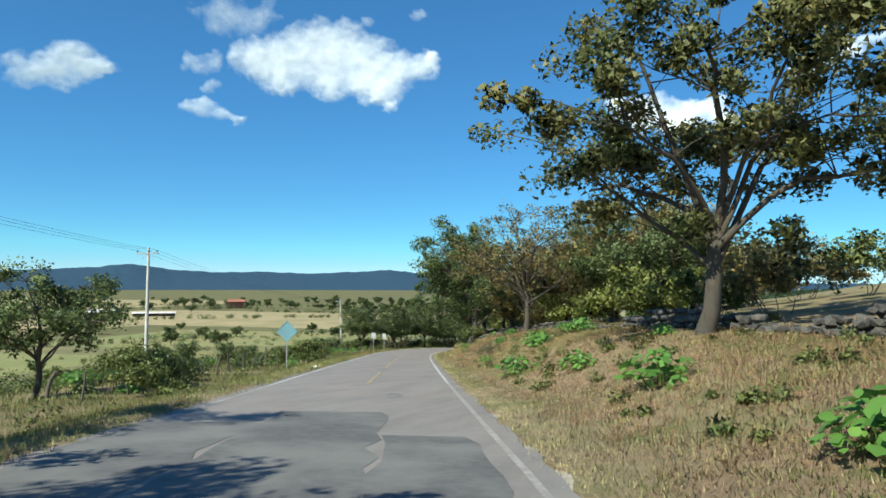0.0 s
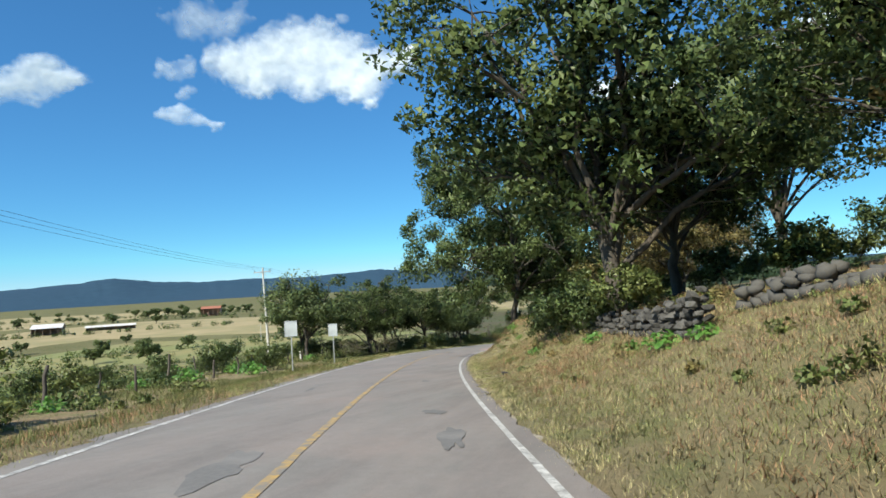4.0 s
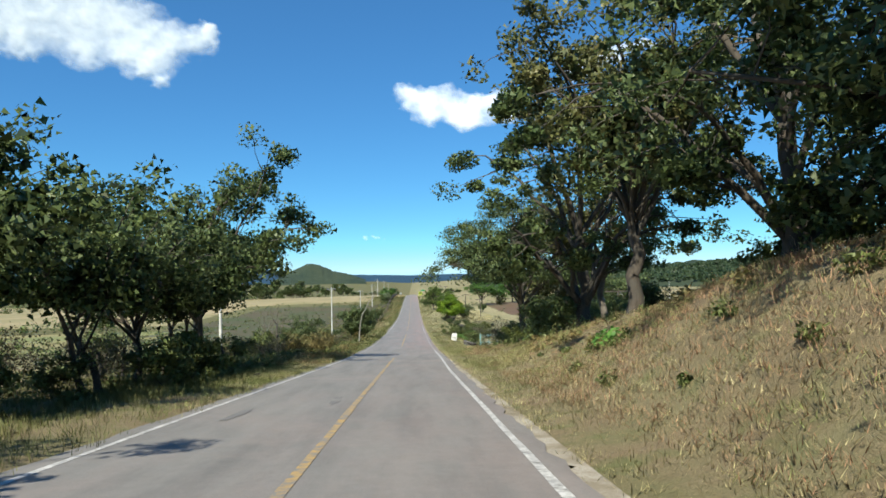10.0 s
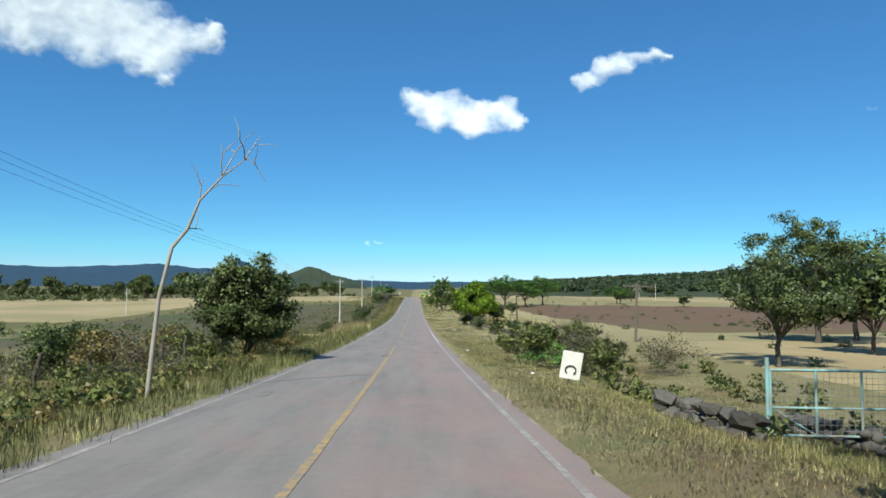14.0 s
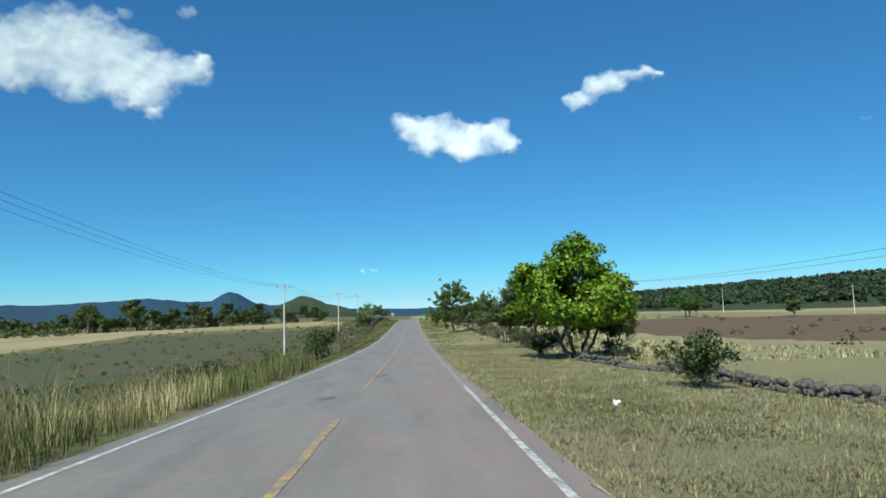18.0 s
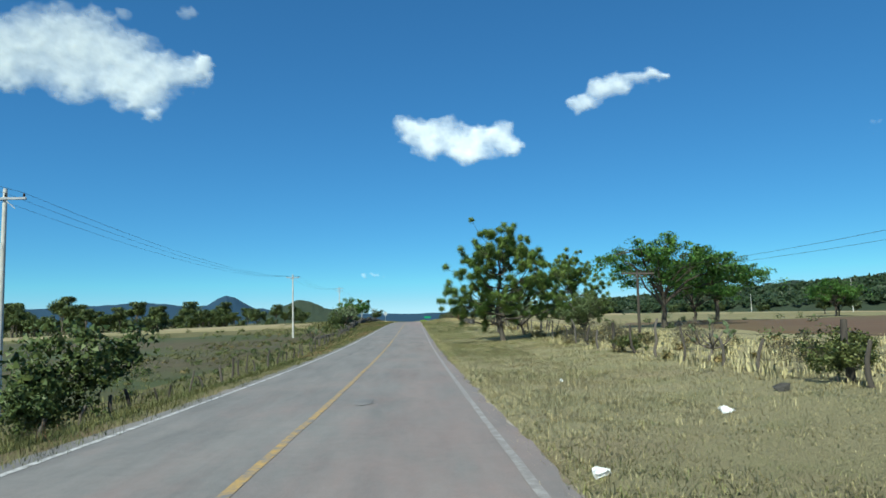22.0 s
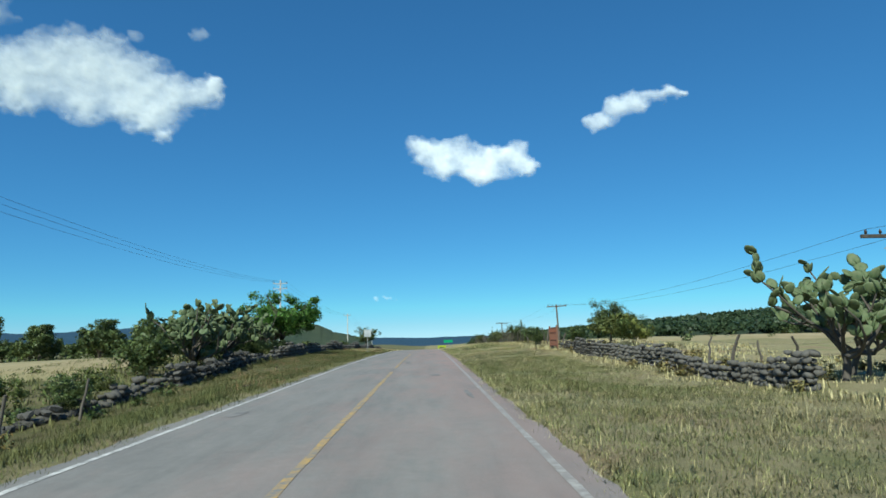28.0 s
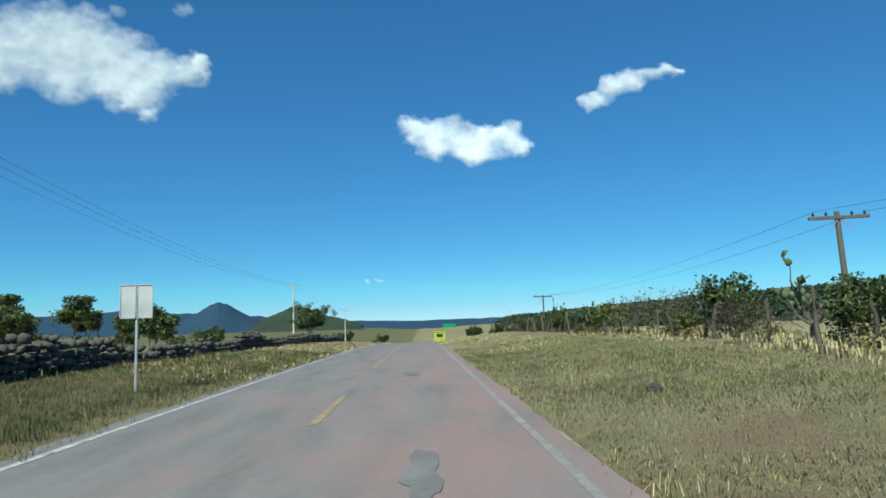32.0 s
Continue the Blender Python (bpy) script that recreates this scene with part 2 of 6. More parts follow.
SIGN_BACK = surface("sign_back_sheet", (.43, .465, .48), (.54, .565, .575), 5, .9, (.38, .405, .415), rough=.55, bump=.08, metal=.2)
SIGN_TEAL = surface("pale_blue_sign_back", (.13, .28, .34), (.18, .34, .39), 5, .9, (.15, .27, .32), rough=.55, bump=.08)
BLUE_PAINT = surface("faded_turquoise_paint", (.17, .36, .38), (.28, .47, .48), 8, 1.2, (.24, .25, .22), rough=.6, bump=.2)
RUST = surface("rust_red_sheet", (.13, .048, .032), (.23, .095, .065), 6, 1.0, (.18, .10, .07), rough=.8, bump=.25)
WIRE = surface("dull_wire", (.03, .03, .032), (.07, .07, .07), 9, 1, rough=.6, bump=.1)
CERAMIC = surface("brown_insulator", (.05, .035, .03), (.09, .07, .06), 9, 1, rough=.4, bump=.1)
WHITE_BOARD = surface("white_painted_board", (.66, .66, .64), (.78, .78, .76), 7, 1, (.6, .59, .55), rough=.7, bump=.1)
BLACK = surface("black_paint", (.02, .02, .02), (.04, .04, .04), 7, 1, rough=.7, bump=.1)
PLASTIC = surface("white_litter", (.68, .68, .67), (.80, .80, .80), 7, 1, rough=.6, bump=.3)
OAK_LEAF = foliage("oak_leaves", [(.04, .058, .02), (.085, .105, .034), (.13, .145, .05), (.18, .155, .06)], .7)
RUST_LEAF = foliage("turning_leaves", [(.095, .105, .04), (.16, .16, .058), (.215, .175, .07), (.26, .18, .075)], .7)
DARK_LEAF = foliage("dark_leaves", [(.042, .068, .024), (.078, .112, .04), (.13, .16, .056)], .7)
OLIVE_LEAF = foliage("olive_leaves", [(.06, .088, .033), (.10, .132, .05), (.145, .178, .072)], .7)
BRIGHT_LEAF = foliage("yellow_green_leaves", [(.08, .15, .018), (.15, .25, .026), (.24, .33, .035)], .8)
PALE_SHRUB_LEAF = foliage("dull_yellow_green_leaves", [(.095, .125, .032), (.155, .18, .048), (.215, .22, .068)], .75)
RIDGE_LEAF = foliage("ridge_leaves", [(.02, .036, .018), (.032, .052, .024), (.048, .07, .03)], .4)
FRESH_LEAF = foliage("fresh_green_leaves", [(.04, .10, .02), (.075, .165, .034), (.125, .225, .046)], .75)
SHRUB_LEAF = foliage("shrub_leaves", [(.06, .095, .027), (.12, .15, .046), (.185, .19, .07)], .7)
NEEDLE = foliage("pine_needles", [(.075, .145, .036), (.14, .22, .054), (.23, .285, .078)], .75)
GREY_TWIG = foliage("dry_twig_leaves", [(.09, .075, .05), (.15, .13, .085), (.12, .125, .06)], .8, .8)
STRAW = foliage("straw_grass", [(.38, .325, .175), (.48, .42, .24), (.58, .515, .32), (.42, .385, .205)], .9, .8)
GREEN_GRASS = foliage("green_grass", [(.15, .185, .06), (.215, .245, .085), (.28, .295, .115), (.36, .345, .155)], .85, .8)
BANK_GRASS = foliage("tan_bank_grass", [(.24, .175, .105), (.31, .23, .14), (.37, .29, .17), (.27, .235, .12)], .85, .8)
OLIVE_GRASS = foliage("olive_grass", [(.075, .095, .034), (.11, .13, .046), (.15, .16, .06), (.19, .175, .078)], .8, .8)
RED_GRASS = foliage("reddish_seed_grass", [(.28, .15, .09), (.35, .20, .125), (.40, .26, .165)], .85, .8)
PAD = surface("cactus_pad", (.065, .10, .045), (.12, .165, .075), 9, 2.5, (.15, .165, .095), rough=.6, bump=.3)
# the blue of distant haze is put into this hill colour
HAZE_BLUE_HILL = surface("haze_blue_wooded_hill", (.018, .047, .082), (.027, .064, .105), .03, .004, (.024, .056, .095), bump=.6, dist=5)
GREEN_HILL = surface("wooded_ridge", (.018, .032, .022), (.04, .058, .034), .06, .006, (.045, .06, .034), bump=1, dist=4)
SCRUB_FIELD = surface("scrubby_brown_pasture", (.065, .055, .032), (.125, .105, .058), .8, .06, (.07, .085, .035), bump=.7, dist=.1)
STRAW_FIELD = surface("mown_straw_field", (.29, .23, .125), (.39, .31, .18), .6, .03, (.25, .22, .11), bump=.3, stretch=(1, .1, 1))
BROWN_FIELD = surface("ploughed_brown_field", (.10, .06, .038), (.17, .105, .065), .5, .02, (.13, .095, .05), bump=.5, stretch=(.15, 1, 1))
GREEN_FIELD = surface("green_crop_field", (.15, .17, .06), (.24, .24, .10), .5, .02, (.26, .22, .10), bump=.4, stretch=(1, .2, 1))

# ---- the lie of the land: road line, its heights, banks and plain ----
HEAD = [(-120, 18.5), (0, 18.2), (30, 17.8), (60, 17.3), (75, 16.6), (90, 14.4), (105, 12.0), (120, 8.2), (135, 3.6), (148, 0.6), (158, 0.0), (900, 0.0)]
GRADE = [(-120, -.06), (0, -.085), (195, -.082), (225, -.055), (270, -.033), (315, -.024), (360, -.004), (390, .012), (450, .012), (480, .004), (520, -.004), (580, -.03), (660, -.03), (900, -.01)]
BANK = [(-120, .8), (0, 1.0), (30, 2.2), (60, 2.5), (88, 2.4), (103, 2.3), (114, 2.9), (124, 2.9), (135, 2.6), (150, 2.7), (165, 2.7), (178, 2.0), (192, 1.0), (208, .2), (217, -.6), (224, -1.1), (232, -1.0), (242, -.7), (262, -.45), (300, -.25), (400, -.15), (440, -.5), (455, -.5), (471, -.1), (500, .2), (560, .4), (900, .3)]
DROP = [(-120, 1.2), (0, 1.1), (60, .8), (120, .2), (165, .1), (210, .2), (250, .6), (280, 1.3), (345, 1.9), (400, 1.7), (430, 1.2), (455, .2), (475, -.3), (560, -.3), (900, .3)]
CANT = [(-120, .5), (0, .5), (30, 2), (75, 3), (120, 2.6), (150, 1.4), (180, .2), (900, 0)]
EDGE = [(-120, 0), (140, 0), (152, -.22), (178, -.22), (194, 0), (900, 0)]
S = np.arange(-120.0, 901.0, 1.0)


def along(knots, s):
    return np.interp(s, [k[0] for k in knots], [k[1] for k in knots])


def gentle(knots):
    k = np.hanning(25)
    return np.convolve(np.pad(along(knots, S), 12, mode="edge"), k / k.sum(), mode="valid")


TURN, SLOPE, BANK_S, DROP_S = np.radians(gentle(HEAD)), gentle(GRADE), gentle(BANK), gentle(DROP)
TILT = np.tan(np.radians(gentle(CANT)))
ROAD_Z = np.cumsum(SLOPE)
ROAD_Z -= np.interp(240, S, ROAD_Z)
ROAD_X, ROAD_Y = np.cumsum(-np.sin(TURN)), np.cumsum(np.cos(TURN))
ROAD_X -= ROAD_X[-1]
ROAD_Y += 240 - np.interp(240, S, ROAD_Y)


def road_at(s, d=0.0):
    """A place s metres along the road and d metres to the right of its middle, at the road's height."""
    a = np.interp(s, S, TURN)
    return np.interp(s, S, ROAD_X) + d * np.cos(a), np.interp(s, S, ROAD_Y) + d * np.sin(a), np.interp(s, S, ROAD_Z) - np.interp(s, S, TILT) * np.clip(d, -4, 4)


def to_road(x, y):
    """How far along the road and to its right places lie."""
    x, y = np.ravel(np.asarray(x, float)), np.ravel(np.asarray(y, float))
    s, d = y.copy(), x.copy()
    early = y < 175
    pick = np.arange(0, 310)
    for i in range(0, int(early.sum()), 20000):
        at = np.flatnonzero(early)[i:i + 20000]
        near = pick[np.argmin((x[at, None] - ROAD_X[pick]) ** 2 + (y[at, None] - ROAD_Y[pick]) ** 2, 1)]
        a = TURN[near]
        ox, oy = x[at] - ROAD_X[near], y[at] - ROAD_Y[near]
        s[at] = S[near] - np.sin(a) * ox + np.cos(a) * oy
        d[at] = np.cos(a) * ox + np.sin(a) * oy
    return s, d


def ease(v):
    v = np.clip(v, 0, 1)
    return v * v * (3 - 2 * v)


def ripple(x, y):
    return (np.sin(x * .41 + np.sin(y * .23) * 1.7) * np.sin(y * .37 + 1.3 + np.sin(x * .19)) + .5 * np.sin(x * 1.13 + y * .71) * np.sin(y * .97 - x * .33))


def ground_height(x, y):
    x, y = np.ravel(np.asarray(x, float)), np.ravel(np.asarray(y, float))
    s, d = to_road(x, y)
    zr = np.interp(s, S, ROAD_Z) - np.interp(s, S, TILT) * np.clip(d, -4, 4)
    bank, drop = np.interp(s, S, BANK_S), np.interp(s, S, DROP_S)
    far = np.hypot(x, y - 240)
    plain = -4.6 + 3.0 * ease((far - 900) / 1800) + .25 * np.sin(x * .021) * np.sin(y * .017)
    hill = .13 * ease((205 - s) / 60)
    right = bank * ease((d - 3.9) / (6.5 - 2.9 * ease((s - 92) / 20) * ease((172 - s) / 14))) + hill * np.clip(d - 10, 0, 90) + .35 * ease((d - 4.5) / 6) * ease((s - 230) / 60)
    right = zr + right
    right = right + (plain - right) * ease((d - 34) / 200) * ease((s - 150) / 90)
    left = zr - drop * ease((-d - 3.7) / 5)
    left = left + (plain - left) * ease((-d - 9) / np.where(s < 200, 110, 160))
    z = np.where(d > 0, right, left)
    rough = .05 * ripple(x, y) * ease((np.abs(d) - 3.6) / 2) + .10 * ripple(x * .4, y * .4) * ease((np.abs(d) - 5) / 5)
    z = z + rough - .12 * (1 - ease((np.abs(d) - 3.0) / .7))
    return z


# ---- mesh helpers ----
def solid(name, verts, faces, material, smooth=False, normals=None):
    """A mesh from arrays of places and of faces with one number of corners, or a list of such arrays."""
    verts = np.asarray(verts, np.float32).reshape(-1, 3)
    groups = [np.asarray(g, np.int32) for g in (faces if isinstance(faces, list) else [faces]) if len(g)]
    me = bpy.data.meshes.new(name)
    me.vertices.add(len(verts))
    me.vertices.foreach_set("co", verts.ravel())
    loops = np.concatenate([g.ravel() for g in groups])
    totals = np.concatenate([np.full(len(g), g.shape[1], np.int32) for g in groups])
    me.loops.add(len(loops))
    me.loops.foreach_set("vertex_index", loops)
    me.polygons.add(len(totals))
    me.polygons.foreach_set("loop_start", np.concatenate([[0], np.cumsum(totals)[:-1]]).astype(np.int32))
    me.polygons.foreach_set("loop_total", totals)
    if smooth:
        me.polygons.foreach_set("use_smooth", np.ones(len(totals), bool))
    me.update(calc_edges=True)
    me.validate()
    if normals is not None:
        me.polygons.foreach_set("use_smooth", np.ones(len(totals), bool))
        me.normals_split_custom_set_from_vertices(np.asarray(normals, np.float32))
    me.materials.append(material)
    return me


def part(name, me, parent, m=None, label=""):
    """One mesh object under a thing or a part."""
    ob = new(name, me)
    ob.parent = parent
    if m is not None:
        ob.matrix_basis = m
    return tagged(ob, label)


def thing(name, x, y, z, turn=0.0, size=1.0, label="", category="", group="", kind=""):
    """The Empty at the base of a thing."""
    ob = new(name)
    ob.empty_display_size = .2
    ob.location, ob.rotation_euler = (x, y, z), (0, 0, radians(turn))
    ob.scale = (size,) * 3 if isinstance(size, (int, float)) else size
    return tagged(ob, label, category, group, kind)


def spot(s, d, sink=0.0):
    """The place on the ground s along the road and d to its right."""
    x, y, _ = road_at(s, d)
    return float(x), float(y), float(ground_height(x, y)[0]) - sink


def box(cx, cy, cz, sx, sy, sz, bevel=0.0):
    bm = bmesh.new()
    bmesh.ops.create_cube(bm, size=1, matrix=Matrix.Translation((cx, cy, cz)) @ Matrix.Diagonal((sx, sy, sz, 1)))
    if bevel:
        bmesh.ops.bevel(bm, geom=bm.edges[:], offset=bevel, segments=2, affect="EDGES")
    return bm


def baked(name, bm, material, smooth=False):
    me = bpy.data.meshes.new(name)
    bm.to_mesh(me)
    bm.free()
    me.materials.append(material)
    if smooth:
        me.polygons.foreach_set("use_smooth", np.ones(len(me.polygons), bool))
    return me


def tubes(runs, sides=6):
    """Tapered limbs along runs of (places, radii)."""
    verts, faces, base = [], [], 0
    for places, radii in runs:
        p, r = np.asarray(places, float), np.asarray(radii, float)
        d = np.gradient(p, axis=0)
        d /= np.linalg.norm(d, axis=1, keepdims=True) + 1e-9
        ref = np.where(np.abs(d[:, :1]) < .8, [[1., 0, 0]], [[0, 1., 0]])
        u = np.cross(d, ref)
        u /= np.linalg.norm(u, axis=1, keepdims=True) + 1e-9
        w = np.cross(d, u)
        a = np.arange(sides) * 2 * np.pi / sides
        ring = p[:, None] + r[:, None, None] * (np.cos(a)[None, :, None] * u[:, None] + np.sin(a)[None, :, None] * w[:, None])
        verts.append(ring.reshape(-1, 3))
        n = len(p)
        i, k = np.meshgrid(np.arange(n - 1), np.arange(sides), indexing="ij")
        q = base + np.stack([i * sides + k, i * sides + (k + 1) % sides, (i + 1) * sides + (k + 1) % sides, (i + 1) * sides + k], -1)
        faces.append(q.reshape(-1, 4))
        base += n * sides
    return np.concatenate(verts), np.concatenate(faces)


# ---- ground, road and lines ----
def spaced(lo, hi, step, out, grow=1.22):
    mid = list(np.arange(lo, hi + step / 2, step))
    a, w = [], step
    while not a or a[-1] > -out:
        w *= grow
        a.append((a[-1] if a else lo) - w)
    b, w = [], step
    while not b or b[-1] < out:
        w *= grow
        b.append((b[-1] if b else mid[-1]) + w)
    return np.array(a[::-1] + mid + b)


def make_ground():
    xs, ys = spaced(-18, 46, .7, 4600), spaced(-30, 600, 1.6, 4800)
    gx, gy = np.meshgrid(xs, ys)
    z = ground_height(gx, gy).reshape(gx.shape)
    v = np.stack([gx, gy, z], -1).reshape(-1, 3)
    i, k = np.meshgrid(np.arange(len(ys) - 1), np.arange(len(xs) - 1), indexing="ij")
    n = len(xs)
    f = np.stack([i * n + k, i * n + k + 1, (i + 1) * n + k + 1, (i + 1) * n + k], -1).reshape(-1, 4)
    return tagged(new("ground", solid("ground", v, f, SOIL, True)), "dry grassy verge and farmland rolling to the horizon", "ground", kind="structure")


def strip(name, s0, s1, d0, d1, lift, material, step=1.0, ragged=0.0, seed=1, cols=2):
    rng = np.random.default_rng(seed)
    s = np.linspace(s0, s1, max(2, int((s1 - s0) / step) + 1))
    rows = []
    for k in range(cols):
        d = d0 + (d1 - d0) * k / (cols - 1) + (rng.normal(0, ragged, len(s)) if k in (0, cols - 1) else 0)
        d = d + along(EDGE, s) * (d > 2)
        x, y, z = road_at(s, d)
        rows.append(np.stack([x, y, z + lift - .010 * np.abs(d)], -1))
    v = np.stack(rows, 1)
    i, k = np.meshgrid(np.arange(len(s) - 1), np.arange(cols - 1), indexing="ij")
    f = np.stack([i * cols + k, i * cols + k + 1, (i + 1) * cols + k + 1, (i + 1) * cols + k], -1).reshape(-1, 4)
    return solid(name, v.reshape(-1, 3), f, material, True)


make_ground()
road = tagged(new("road", strip("road", -110, 880, -3.55, 3.25, .0, ASPHALT, .6, .045, 3, 9)), "patched grey two-lane country road with worn paint", "road", kind="structure")
for side, at in ((-1, -3.45), (1, 3.15)):
    part("gravel_edge", strip("gravel_edge", -110, 880, at, at + side * .65, -.035, GRAVEL, .5, .09, 5 + side), road)
    for a, b, coat in (((-110, 22, FAINT_LINE), (22, 197, WHITE_LINE), (197, 270, FAINT_LINE), (270, 880, WHITE_LINE)) if side < 0 else ((-110, 26, FAINT_LINE), (26, 206, WHITE_LINE), (206, 258, FAINT_LINE), (258, 290, WHITE_LINE), (290, 880, FAINT_LINE))):
        part("edge_line", strip("edge_line", a, b, at - side * .27 - .055, at - side * .27 + .055, .005, coat, 1.0, .006, 9 + side), road)
for a, b in ((24, 33), (36, 60), (64, 128), (131, 192), (216, 254), (268, 283), (290, 330), (334, 392), (395, 449), (452, 470), (474, 481), (490, 494), (503, 560), (566, 640)):
    part("centre_line", strip("centre_line", a, b, -.16 - (.06 if a > 300 else 0), -.03 - (.06 if a > 300 else 0), .005, YELLOW_LINE, 1.0, .008, a), road)


def blot(s, d, long, wide, lift, material, seed):
    """An irregular thin patch on the road."""
    rng = np.random.default_rng(seed)
    n = 26
    a = np.arange(n) * 2 * np.pi / n
    r = 1 + .22 * np.sin(2 * a + rng.uniform(0, 6)) + .16 * np.sin(5 * a + rng.uniform(0, 6)) + rng.normal(0, .09, n)
    q = np.concatenate([[[s, d]], np.stack([s + long * r * np.cos(a), np.clip(d + wide * r * np.sin(a), -3.4, 3.15)], -1)])
    x, y, z = road_at(q[:, 0], q[:, 1])
    v = np.stack([x, y, z + lift - .010 * np.abs(q[:, 1])], -1)
    f = np.array([(0, 1 + i, 1 + (i + 1) % n) for i in range(n)])
    return solid("patch", v, f, material, True)


rng = np.random.default_rng(77)
for j in range(46):
    part("tar_patch", blot(float(rng.uniform(0, 520)), float(rng.uniform(-2.8, 2.8)), float(rng.uniform(.3, 1.2)), float(rng.uniform(.08, .28)), .0065 + .0001 * j, DARK_PATCH, 900 + j), road, None, "dark tar repair")


OLD_TAR = surface("dark_resurfaced_asphalt", (.085, .085, .088), (.135, .132, .13), 6, .5, (.17, .165, .16), bump=.5)
for j, (a, b, d0, d1) in enumerate(((-60, 12.5, -3.3, -1.3), (-60, 14.5, -1.25, 1.0), (-60, 11.0, 1.05, 2.5))):
    part("resurfaced_strip", strip("resurfaced_strip", a, b, d0, d1, .0056 + .0002 * j, OLD_TAR, .8, .07, 60 + j, 4), road, None, "dark resurfaced asphalt")
for j, (at, d, long, wide) in enumerate(((137.5, 2.45, 3.2, .75), (141, 2.75, 2.2, .4))):
    part("red_gravel_patch", blot(at, d, long, wide, .0052 + .0001 * j, RED_GROUND, 950 + j), road, None, "pinkish red gravel patch")


# ---- trees and shrubs ----
def bent(rng, a, b, sag, n=6):
    """A run of places from a to b that wanders and bows upward."""
    a, b = np.asarray(a, float), np.asarray(b, float)
    t = np.linspace(0, 1, n)[:, None]
    p = a + (b - a) * t
    size = np.linalg.norm(b - a)
    bow = np.sin(t * np.pi)
    return p + bow * np.array([0, 0, sag * size]) + bow * rng.normal(0, .06 * size, 3) + rng.normal(0, .02 * size, (n, 3)) * bow


def leaf_cards(rng, places, size, narrow=.5, droop=0.0, spread=.35):
    """A small folded leaf at each place, turned at random."""
    n = len(places)
    axis = rng.normal(0, 1, (n, 3))
    axis[:, 2] = axis[:, 2] * .7 - droop
    axis /= np.linalg.norm(axis, axis=1, keepdims=True)
    side = np.cross(axis, rng.normal(0, 1, (n, 3)))
    side /= np.linalg.norm(side, axis=1, keepdims=True) + 1e-9
    ln = (size * (1 + spread * rng.normal(0, 1, n)).clip(.5, 1.8))[:, None]
    b = places + axis * ln * .62
    c, d = places - axis * ln * .35 + side * ln * narrow * .68, places - axis * ln * .35 - side * ln * narrow * .68
    v = np.stack([c, b, d], 1).reshape(-1, 3)
    return v, np.arange(n)[:, None] * 3 + np.array([[0, 1, 2]])


